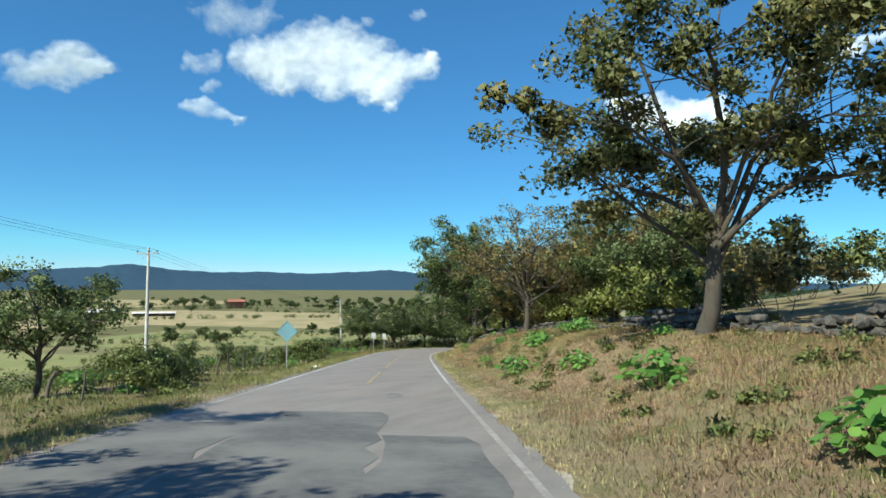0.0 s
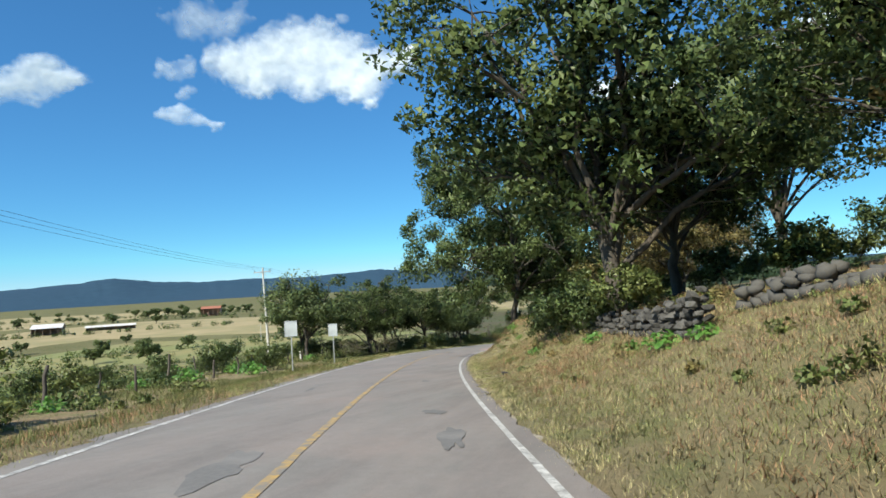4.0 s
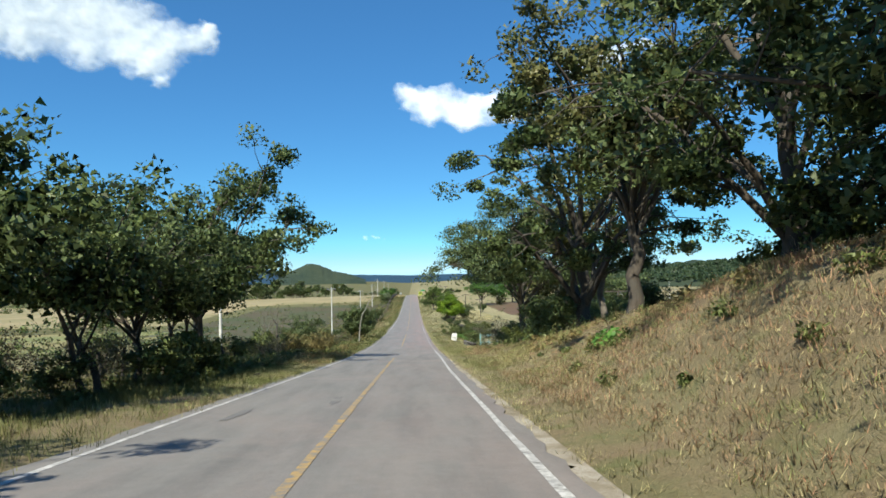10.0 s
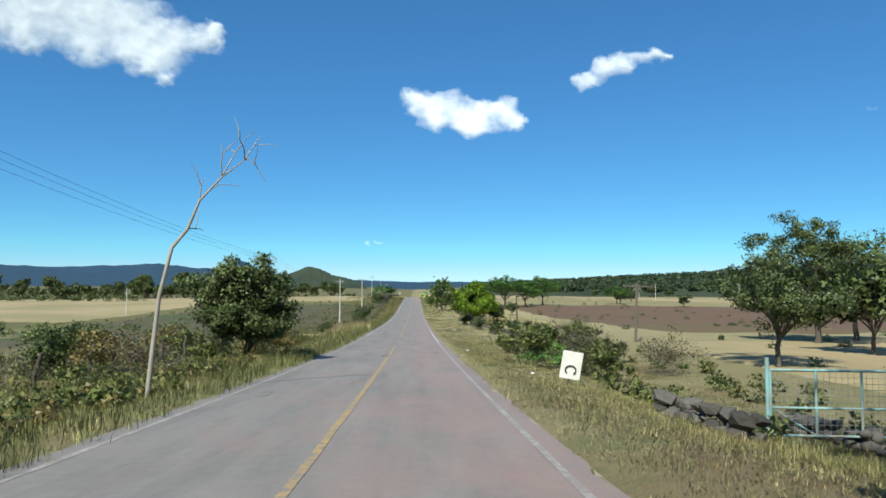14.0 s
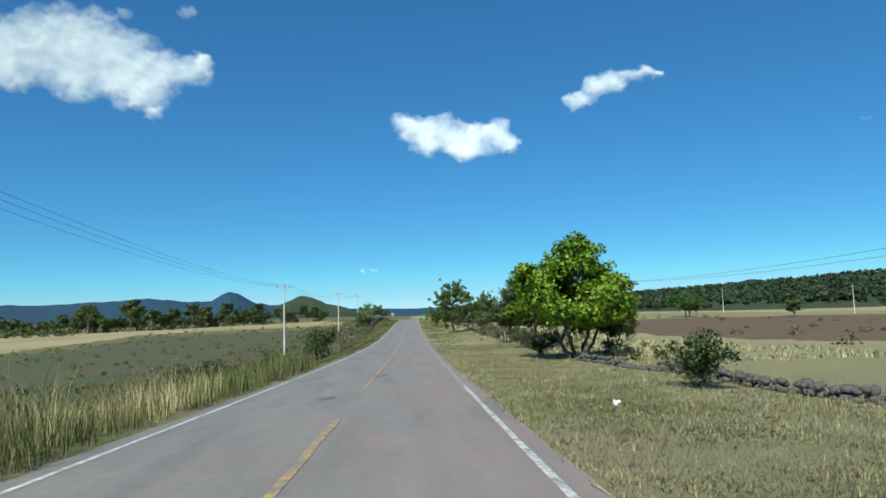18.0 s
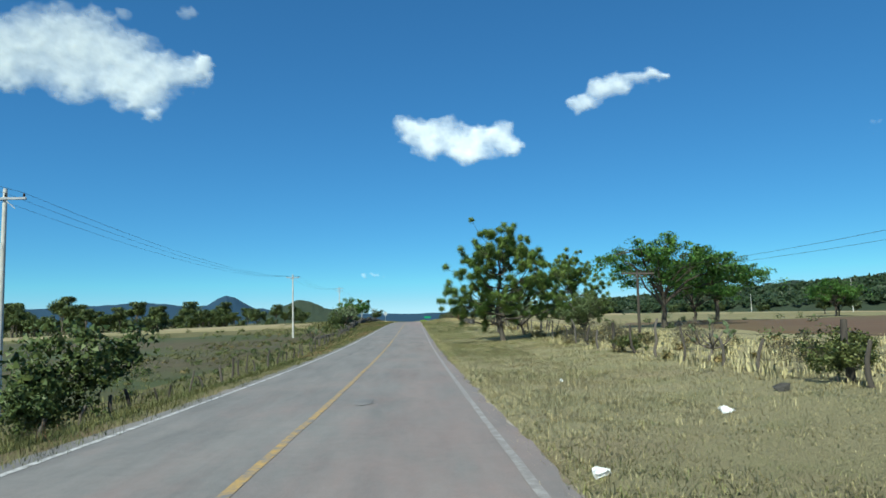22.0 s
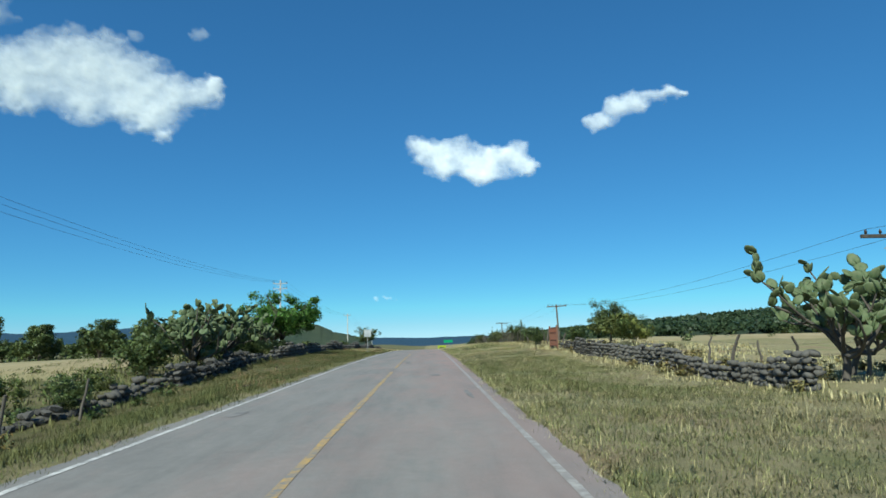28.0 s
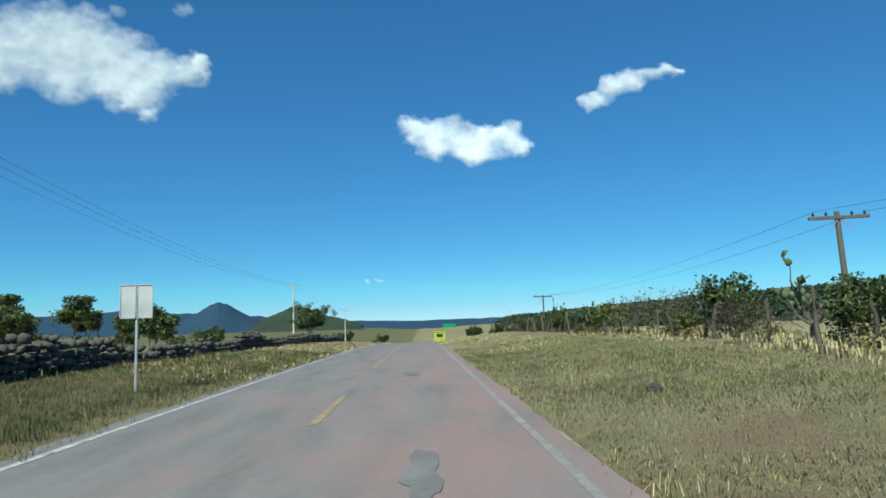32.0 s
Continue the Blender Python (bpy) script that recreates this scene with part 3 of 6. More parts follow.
def broad_tree(name, seed, high, fork, reach, leaves, leaf, leaf_mat, bark=BARK, lean=(0, 0), stems=1, flat=.75, limbs=8, twigs=9, clump=.75, thick=.03, droop=.2, base=.25, hollow=.35, low=None):
    """A tapered trunk that forks into limbs and twigs, with clumps of leaves along the twigs' ends."""
    rng = np.random.default_rng(seed)
    runs, fine, clumps = [], [], []
    r0 = .66 * thick * high
    low = fork if low is None else low
    for st in range(stems):
        ang = rng.uniform(0, 6.28)
        out = (0 if stems == 1 else .32 * reach) * np.array([math.cos(ang), math.sin(ang)])
        top = np.array([lean[0] + out[0], lean[1] + out[1], fork * rng.uniform(.9, 1.1)])
        foot = np.array([out[0] * .15, out[1] * .15, -.25])
        rr = r0 / math.sqrt(stems)
        trunk = bent(rng, foot, top, 0, 7)
        runs.append((trunk, np.linspace(rr * 1.25, rr * .8, 7) * np.array([1.35, 1.05, 1, 1, 1, 1, 1])))
        count = max(2, limbs // stems)
        for k in range(count):
            a = 6.283 * (k + rng.uniform(-.3, .3)) / count + st
            rise = rng.uniform(0, 1) if low == fork else rng.uniform(0, 1) ** 1.5
            rad = reach * rng.uniform(.5, .82) * (1.1 - .5 * rise)
            tip = np.array([top[0] * .7 + rad * math.cos(a), top[1] * .7 + rad * math.sin(a), low + (high - low) * (.12 + .68 * rise)])
            start = trunk[rng.integers(4, 7)] if k else trunk[-1]
            if low < fork:
                start = trunk[min(6, 2 + int(rise * 5.5))]
            limb = bent(rng, start, tip, .10, 7)
            lr = rr * rng.uniform(.38, .55)
            runs.append((limb, np.linspace(lr, lr * .3, 7)))
            for _ in range(twigs):
                j = rng.integers(2, 7)
                way = rng.normal(0, 1, 3)
                way[2] = abs(way[2]) * .7 - .05
                if low < fork:
                    way[2] = rng.normal(0, .45) - .1
                way[:2] += .6 * np.array([math.cos(a), math.sin(a)])
                way /= np.linalg.norm(way)
                end = limb[j] + way * reach * rng.uniform(.22, .46)
                lo = low * (1 - base) if base < 1 else .3
                top_z = high * (1 - .38 * (np.hypot(*(end[:2] - top[:2] * .7)) / reach) ** 2)
                end[2] = min(max(end[2], lo), top_z)
                twig = bent(rng, limb[j], end, .06, 5)
                fine.append((twig, np.linspace(lr * .28, .008, 5)))
                clumps += [end, twig[3]] if rng.uniform() > hollow else [end]
    clumps = np.array(clumps)
    each = rng.dirichlet(np.full(len(clumps), 3.0)) * leaves
    at = np.repeat(np.arange(len(clumps)), np.maximum(1, each.astype(int)))
    ball = rng.normal(0, 1, (len(at), 3))
    ball /= np.linalg.norm(ball, axis=1, keepdims=True) + 1e-9
    size = clump * rng.uniform(.6, 1.3, len(clumps))[at, None]
    places = clumps[at] + ball * size * (rng.uniform(0, 1, (len(at), 1)) ** .45) * np.array([1, 1, flat])
    places[:, 2] = np.maximum(places[:, 2], .12)
    va, fa = tubes(runs, 7)
    vb, fb = tubes(fine, 3)
    wood = solid(name + "_wood", np.concatenate([va, vb]), [np.concatenate([fa, fb + len(va)])], bark, True)
    if not leaves:
        return wood, None
    v, f = leaf_cards(rng, places, leaf, .58, droop)
    mid = np.array([clumps[:, 0].mean(), clumps[:, 1].mean(), clumps[:, 2].min() * .6 + clumps[:, 2].max() * .4])
    nrm = ball * .8 + .7 * (places - mid) / (np.linalg.norm(places - mid, axis=1, keepdims=True) + 1e-6) + rng.normal(0, .45, places.shape)
    nrm /= np.linalg.norm(nrm, axis=1, keepdims=True)
    return wood, solid(name + "_leaves", v, f, leaf_mat, False, np.repeat(nrm, 3, 0))


def pine_tree(name, seed, high, reach, tufts, bark=BARK):
    """A bare lower stem, upswept crooked boughs and round tufts of long needles at the twigs' ends."""
    rng = np.random.default_rng(seed)
    trunk = bent(rng, (0, 0, -.25), (rng.normal(0, .3), rng.normal(0, .3), high * .96), 0, 11)
    runs, ends = [(trunk, np.linspace(.026 * high, .025, 11) * np.array([1.25] + [1] * 10))], []
    for k in range(42):
        u = .22 + .74 * ((k + rng.uniform(0, 1)) / 42)
        at = trunk[0] + (trunk[-1] - trunk[0]) * u
        a = k * 2.4 + rng.normal(0, .35)
        ln = reach * (1.14 - .86 * u) * rng.uniform(.72, 1.1)
        tip = at + np.array([math.cos(a) * ln, math.sin(a) * ln, ln * (.04 + .75 * u)])
        br = bent(rng, at, tip, -.10, 7)
        runs.append((br, np.linspace(.010 * high * (1.1 - u) + .012, .012, 7)))
        for _ in range(max(6, int(15 * ln / reach))):
            j = rng.integers(2, 7)
            e = br[j] + rng.normal(0, .40, 3) + .26 * np.array([math.cos(a), math.sin(a), 1.0])
            runs.append((bent(rng, br[j], e, -.14, 4), np.array([.014, .012, .010, .008])))
            ends.append((e, e - br[j]))
        ends.append((br[-1], br[-1] - br[-3]))
    ends.append((trunk[-1], np.array([0, 0, 1.0])))
    spots, ways = np.array([e for e, _ in ends]), np.array([w / (np.linalg.norm(w) + 1e-6) for _, w in ends])
    at = np.repeat(np.arange(len(spots)), max(1, tufts // len(spots)))
    way = rng.normal(0, 1, (len(at), 3))
    way = way / np.linalg.norm(way, axis=1, keepdims=True) + .55 * ways[at] + np.array([0, 0, .12])
    way /= np.linalg.norm(way, axis=1, keepdims=True)
    side = np.cross(way, rng.normal(0, 1, (len(at), 3)))
    side /= np.linalg.norm(side, axis=1, keepdims=True)
    ln = rng.uniform(.26, .42, (len(at), 1)) * rng.uniform(.8, 1.25, len(spots))[at, None]
    root = spots[at] - ways[at] * rng.uniform(0, .16, (len(at), 1))
    tip = root + way * ln - np.array([0, 0, .03])
    v = np.stack([root - side * .0085, root + side * .0085, tip], 1).reshape(-1, 3)
    f = np.arange(len(at))[:, None] * 3 + np.array([[0, 1, 2]])
    va, fa = tubes(runs, 6)
    return solid(name + "_wood", va, fa, bark, True), solid(name + "_needles", v, f, NEEDLE, False, np.repeat(way + np.array([-.15, -.25, .35]), 3, 0))


def big_leaf_plant(name, seed, leaves, high, wide, leaf, mat):
    """A soft plant of broad leaves on thin stalks."""
    rng = np.random.default_rng(seed)
    a, r = rng.uniform(0, 6.28, leaves), wide * np.sqrt(rng.uniform(0, 1, leaves))
    z = high * (1 - .5 * (r / wide) ** 2) * rng.uniform(.35, 1, leaves)
    p = np.stack([r * np.cos(a), r * np.sin(a), z], -1)
    runs = [(bent(rng, (q[0] * .25, q[1] * .25, -.05), q, .05, 4), np.array([.012, .01, .008, .006])) for q in p[::3]]
    n = len(p)
    up = np.stack([np.cos(a) * .5, np.sin(a) * .5, np.full(n, 1.0)], -1) + rng.normal(0, .35, (n, 3))
    up /= np.linalg.norm(up, axis=1, keepdims=True)
    ax = np.cross(up, rng.normal(0, 1, (n, 3)))
    ax /= np.linalg.norm(ax, axis=1, keepdims=True)
    sd = np.cross(up, ax)
    ln = leaf * rng.uniform(.6, 1.2, (n, 1))
    ring = [(-.5, 0, 0), (-.3, .34, .03), (.1, .42, .03), (.5, 0, -.08), (.1, -.42, .03), (-.3, -.34, .03)]
    v = np.stack([p + ln * (x * ax + y * sd + w * up) for x, y, w in ring], 1).reshape(-1, 3)
    f = np.arange(n)[:, None] * 6 + np.array([[0, 1, 2, 3, 4, 5]])
    va, fa = tubes(runs, 4)
    return solid(name + "_stalks", va, fa, mat, True), solid(name + "_leaves", v, f, mat)


KINDS = {
    "oak_wide": broad_tree("oak_wide", 11, 8.8, 2.6, 6.0, 34000, .125, OAK_LEAF, limbs=11, twigs=11, clump=.6, lean=(.5, 0), thick=.034, base=.1),
    "oak_tall": broad_tree("oak_tall", 12, 12.5, 3.2, 6.2, 30000, .16, OAK_LEAF, limbs=14, twigs=11, clump=.72, thick=.026, base=.15),
    "oak_dark": broad_tree("oak_dark", 13, 11.0, 2.6, 6.0, 30000, .15, DARK_LEAF, limbs=13, twigs=11, clump=.72, thick=.028, base=.3),
    "oak_great": broad_tree("oak_great", 41, 17.0, 8.5, 9.6, 105000, .165, DARK_LEAF, limbs=24, twigs=13, clump=.9, thick=.017, base=.15, hollow=.35, low=2.4),
    "oak_airy": broad_tree("oak_airy", 46, 14.5, 5.2, 7.6, 30000, .15, DARK_LEAF, limbs=14, twigs=9, clump=.8, thick=.034, base=.1, hollow=.75, low=3.6, flat=.6),
    "oak_full": broad_tree("oak_full", 42, 12.5, 2.6, 6.4, 36000, .16, DARK_LEAF, limbs=18, twigs=12, clump=.8, thick=.03, base=.5, hollow=.25),
    "oak_rust": broad_tree("oak_rust", 14, 7.5, 1.6, 4.4, 17000, .13, RUST_LEAF, limbs=10, twigs=10, clump=.6, thick=.028, base=.7),
    "oak_sparse": broad_tree("oak_sparse", 15, 9.0, 2.6, 5.8, 11000, .12, RUST_LEAF, BARK, limbs=16, twigs=16, clump=.5, thick=.03),
    "oak_open": broad_tree("oak_open", 16, 10.5, 4.0, 6.2, 17000, .16, OAK_LEAF, PALE_BARK, limbs=10, twigs=10, clump=.66, lean=(-.8, .3), thick=.026, hollow=.55),
    "oak_lean": broad_tree("oak_lean", 36, 13.6, 8.4, 9.0, 66000, .125, OLIVE_LEAF, limbs=24, twigs=12, clump=.85, lean=(-1.0, 0), thick=.026, hollow=.4, base=-.08, flat=.5, low=4.8),
    "olive_big": broad_tree("olive_big", 43, 10.2, 5.0, 5.8, 44000, .14, OLIVE_LEAF, limbs=18, twigs=12, clump=.75, thick=.026, base=.6, hollow=.3, low=2.0),
    "roadside": broad_tree("roadside", 17, 6.4, 1.7, 3.4, 12000, .14, DARK_LEAF, limbs=9, twigs=10, clump=.58, stems=2, thick=.03, base=.55),
    "olive": broad_tree("olive", 18, 7.2, 1.9, 3.9, 15000, .13, OLIVE_LEAF, limbs=10, twigs=10, clump=.62, thick=.026, base=.5),
    "bright": broad_tree("bright", 19, 5.6, 1.2, 3.0, 34000, .15, BRIGHT_LEAF, limbs=18, twigs=10, clump=.55, stems=4, thick=.042, base=.3),
    "round": broad_tree("round", 20, 6.0, 1.7, 2.7, 30000, .14, OLIVE_LEAF, limbs=14, twigs=11, clump=.55, stems=2, thick=.032, base=.2),
    "single": broad_tree("single", 44, 5.3, 3.4, 1.75, 20000, .13, OLIVE_LEAF, PALE_BARK, lean=(.35, .1), limbs=16, twigs=10, clump=.45, thick=.034, base=.0, hollow=.25, low=2.0),
    "umbrella": broad_tree("umbrella", 21, 5.6, 2.0, 4.8, 15000, .13, FRESH_LEAF, limbs=13, twigs=10, clump=.55, flat=.5, thick=.04, base=.0),
    "dense_bush": broad_tree("dense_bush", 45, 6.3, 1.2, 2.5, 46000, .13, OLIVE_LEAF, limbs=18, twigs=10, clump=.6, stems=4, thick=.03, base=1, hollow=.1),
    "full": broad_tree("full", 37, 6.2, 1.6, 4.0, 17000, .16, FRESH_LEAF, limbs=13, twigs=10, clump=.55, thick=.036, base=.25),
    "shrub": broad_tree("shrub", 22, 2.4, .5, 1.6, 3200, .125, SHRUB_LEAF, limbs=9, twigs=6, clump=.42, stems=4, thick=.02, base=1),
    "shrub_dark": broad_tree("shrub_dark", 23, 2.6, .5, 1.7, 3200, .125, DARK_LEAF, limbs=9, twigs=6, clump=.45, stems=4, thick=.02, base=1),
    "shrub_rust": broad_tree("shrub_rust", 24, 2.8, .6, 1.8, 3200, .125, RUST_LEAF, limbs=9, twigs=6, clump=.42, stems=5, thick=.018, base=1),
    "shrub_bright": broad_tree("shrub_bright", 25, 2.2, .5, 1.5, 3600, .12, PALE_SHRUB_LEAF, limbs=8, twigs=6, clump=.42, stems=4, thick=.018, base=1),
    "thicket": broad_tree("thicket", 26, 2.6, .6, 1.9, 1500, .08, GREY_TWIG, PALE_BARK, limbs=12, twigs=12, clump=.4, stems=6, thick=.016, base=1),
    "bare": broad_tree("bare", 27, 4.6, 1.6, 1.6, 0, .1, GREY_TWIG, PALE_BARK, limbs=6, twigs=7, stems=1, thick=.022),
    "gum": broad_tree("gum", 28, 12.0, 4.2, 3.0, 6000, .34, DARK_LEAF, PALE_BARK, limbs=12, twigs=6, clump=1.0, thick=.016, base=.4),
    "far_oak": broad_tree("far_oak", 29, 6.5, 1.5, 3.6, 2400, .38, DARK_LEAF, limbs=9, twigs=6, clump=.8, thick=.03, base=.6),
    "far_olive": broad_tree("far_olive", 30, 6.0, 1.4, 3.4, 2400, .38, OLIVE_LEAF, limbs=9, twigs=6, clump=.8, thick=.03, base=.6),
    "pine": pine_tree("pine", 31, 7.3, 4.7, 210000),
    "broadleaf": big_leaf_plant("broadleaf", 32, 130, 1.0, 1.0, .24, FRESH_LEAF),
}
TREE_TAGS = {
    "dense_bush": ("dense rounded olive-brown bush at the road edge", "shrub"),
    "single": ("round grey-green tree on one leaning trunk", "tree"),
    "oak_airy": ("open-crowned old oak with heavy dark limbs", "tree"),
    "oak_lean": ("wide oak leaning over the verge, drooping boughs", "tree"), "full": ("full-crowned fresh green tree beside the wall", "tree"),
    "oak_great": ("huge old dark green oak on the bank's edge", "tree"), "oak_full": ("dense dark green oak with low boughs", "tree"),
    "oak_wide": ("spreading oak with browning green leaves", "tree"), "oak_tall": ("tall oak with dusty green leaves", "tree"),
    "oak_dark": ("dense dark green oak on the bank", "tree"), "oak_rust": ("bushy tree with rust-tinged leaves on the bank", "tree"),
    "oak_sparse": ("nearly leafless oak with pale branches", "tree"), "oak_open": ("open-crowned oak with forked pale trunk", "tree"),
    "olive_big": ("tall olive-green oak with leaves down its stem", "tree"), "roadside": ("low twin-stemmed dark green tree beside the road", "tree"), "olive": ("olive-green tree beside the road fence", "tree"),
    "bright": ("many-stemmed tree with bright yellow-green leaves", "tree"), "round": ("round-crowned tree with grey-green leaves", "tree"),
    "umbrella": ("flat-topped spreading green tree in the field", "tree"), "shrub": ("green wild shrub on the verge", "shrub"),
    "shrub_dark": ("dark green leafy shrub on the verge", "shrub"), "shrub_rust": ("reddish-brown shrub on the bank", "shrub"),
    "shrub_bright": ("yellow-green leafy shrub on the bank", "shrub"), "thicket": ("dry grey tangled thicket", "shrub"),
    "bare": ("bare pale dead tree", "dead tree"), "gum": ("tall thin eucalyptus beyond the field", "tree"),
    "far_oak": ("dark green field tree far off", "tree"), "far_olive": ("olive-green field tree far off", "tree"),
    "pine": ("long-needled green pine beside the road", "pine"), "broadleaf": ("low plant with broad bright green leaves", "plant"),
}


def plant(kind, s, d, size=1.0, turn=None, label="", sink=.05, tall=1.0, group=""):
    x, y, z = spot(s, d, sink)
    text, cat = TREE_TAGS[kind]
    turn = (s * 37.7 + d * 91.3) % 360 if turn is None else turn
    name = {"pine": "pine_tree", "shrub": "shrub", "plant": "broad_leaf_plant", "dead tree": "dead_tree"}.get(cat, "tree")
    ob = thing(name, x, y, z, turn, (size, size, size * tall), label or text, cat, group)
    wood, crown = KINDS[kind]
    part("trunk" if cat != "plant" else "stem", wood, ob)
    if crown:
        part("crown" if cat != "plant" else "foliage", crown, ob)
    return ob


# the wooded bank of the first stretch
for kind, s, d, size in (
        ("oak_wide", 20.5, 10.6, 1.22), ("olive", 37, 16, 1.0), ("shrub_bright", 34, 13.5, 1.5), ("shrub_bright", 30, 13, 1.3), ("shrub_bright", 40, 13.2, 1.5), ("olive", 44, 14.5, 1.1), ("oak_rust", 41, 17, 1.1), ("oak_rust", 47.5, 16, 1.35), ("oak_rust", 47, 21, 1.2), ("oak_rust", 58, 19, 1.3),
        ("oak_full", 84, 8.2, 1.36), ("oak_rust", 63, 12, 1.2), ("oak_sparse", 53.5, 10.4, 1.2), ("oak_rust", 68, 16, 1.2), ("oak_full", 70, 11.5, .72), ("oak_dark", 75, 15.5, 1.0),
        ("oak_rust", 76, 22, 1.2), ("oak_dark", 89, 12.5, 1.0), ("oak_tall", 97, 21, 1.1), ("oak_sparse", 103, 15.5, .9), ("oak_rust", 102, 17, .9),
        ("oak_full", 119.6, 9.6, 1.0), ("oak_rust", 114, 21, 1.1), ("oak_sparse", 120, 25, 1.1), ("oak_tall", 131, 23, 1.0),
        ("olive_big", 152, 8.6, .95), ("oak_open", 145.5, 8.4, .85), ("olive_big", 158.5, 10.2, 1.0), ("olive_big", 150, 14.5, 1.0), ("oak_tall", 162, 18, 1.0), ("oak_airy", 167.5, 11.4, .9), ("olive", 154, 19, 1.4), ("oak_sparse", 151, 22, 1.0),
        ("oak_tall", 174.5, 9.4, 1.05), ("oak_airy", 184, 9.8, 1.0), ("oak_open", 190, 13.0, 1.05), ("oak_open", 214, 15, .9),
        ("roadside", 200, 16, .6), ("roadside", 196, 15.5, .5), ("olive", 204, 19, .8)):
    plant(kind, s, d, size, group="trees on the bank")
# left-hand trees of the bend
for kind, s, d, size in (
        ("olive", 34, -30, .9), ("olive", 121, -12.5, 1.3), ("olive", 124.5, -14.5, 1.2), ("oak_full", 131.5, -9.4, .76), ("roadside", 138, -10.5, 1.45), ("olive", 143, -11.5, 1.25), ("roadside", 147, -10.4, 1.3),
        ("oak_dark", 149.5, -8.0, .92), ("olive", 162, -9.2, 1.0), ("roadside", 166, -9.4, 1.25), ("roadside", 172, -8.6, 1.25), ("olive", 177, -9.8, 1.1),
        ("roadside", 181, -9.8, 1.2), ("oak_dark", 188, -11, 1.3), ("bare", 203, -9.5, 1.0), ("bare", 206, -11, .9), ("olive", 216, -10, .6), ("dense_bush", 239.3, -6.5, .85)):
    plant(kind, s, d, size, group="trees along the bend")
plant("oak_great", 115, 6.8, .96, 285.5, tall=1.18, group="trees on the bank")
plant("oak_lean", 207.8, 10.9, .93, 0, tall=1.22)
plant("oak_dark", 7, -10.8, .95)
# unseen oak behind the start, added to cast shade across the road
plant("oak_wide", -4, -8.6, 1.25)
plant("olive", 31, -15.5, 1.0, label="crooked olive-green tree below the road")
for kind, s, d, size in (("thicket", 214, 9.8, 1.3), ("thicket", 216, 11, 1.2), ("shrub_dark", 209, 10.4, .9), ("shrub_dark", 212, 12, 1.1), ("shrub_dark", 218, 11.2, .95), ("shrub_dark", 206, 11.4, .95), ("shrub_bright", 104, 13.5, 1.4), ("shrub_bright", 108, 14.5, 1.5), ("shrub_rust", 111, 14, 1.5), ("oak_rust", 110, 17.5, .85), ("roadside", 211, 14.5, .7), ("shrub_bright", 205, 9.4, .75)):
    plant(kind, s, d, size, group="shaded growth by the gate")
for kind, s, d, size in (("shrub_dark", 184, 8.8, .8), ("shrub_dark", 186.5, 8.6, .9), ("shrub_dark", 189, 9.2, .95), ("shrub_dark", 192.5, 9.6, .8), ("shrub_dark", 195, 10.0, .85), ("shrub_dark", 198, 10.8, .85), ("shrub_dark", 194, 12.4, 1.0), ("shrub_dark", 84, 7.6, .8), ("shrub_dark", 87, 7.2, .9), ("shrub_dark", 90, 7.4, .85), ("shrub_dark", 93, 7.2, .75), ("shrub", 82, 8.2, .9), ("shrub_dark", 122, 6.6, .6)):
    plant(kind, s, d, size, group="bushes at the foot of the oaks")
plant("thicket", 41.5, 5.9, .45, label="grey heap of dry tangled brush on the bank")
plant("thicket", 42.4, 6.4, .4, label="grey heap of dry tangled brush on the bank")
# the straight: single trees
plant("bright", 303.5, 9.6, 1.15)
plant("round", 309, 13, .55)
plant("round", 318.5, 9.8, .97, tall=1.02)
plant("single", 333, 10.6, .93)
plant("pine", 377, 8.0, 1.0, turn=200)
plant("pine", 380, 13.4, .74, turn=40)
plant("olive", 371, 12.2, .5, label="slender tree with yellowing leaves beside the pine")
plant("umbrella", 394, 26, 1.6)
plant("umbrella", 414, 40, 1.6)
plant("umbrella", 404, 33, 1.1)
plant("umbrella", 436, 70, 1.1)
plant("round", 352, 22, .5)
plant("olive", 346, 17, .5)
plant("full", 479, -11.3, 1.0, label="full green tree beside the dark stone wall")
plant("full", 484, -13, .85, turn=70)
plant("roadside", 556, -11.5, .82)
for s, d, q in ((456, -12.8, 1.25), (459.5, -12.2, 1.15), (463, -13, 1.3), (467, -12.6, 1.15), (470, -13, 1.2), (473.5, -12.4, 1.0), (453, -12.4, 1.0)):
    plant("shrub_dark", s, d, q, group="brush among the cactus")
plant("olive", 477, 17, .62, label="small green shrub tree behind the stone wall")
plant("shrub", 472.5, 15.5, 1.1)
plant("shrub_bright", 473, 17.5, 1.3, label="pale green bush behind the stone wall")
plant("far_olive", 438, 72, 1.0)
plant("far_oak", 251, 30, 1.0)
plant("olive", 243, 19.5, .95, label="broad olive-green tree behind the farm gate")
plant("oak_full", 262, 33, .92)
plant("olive", 266, 39, 1.5)


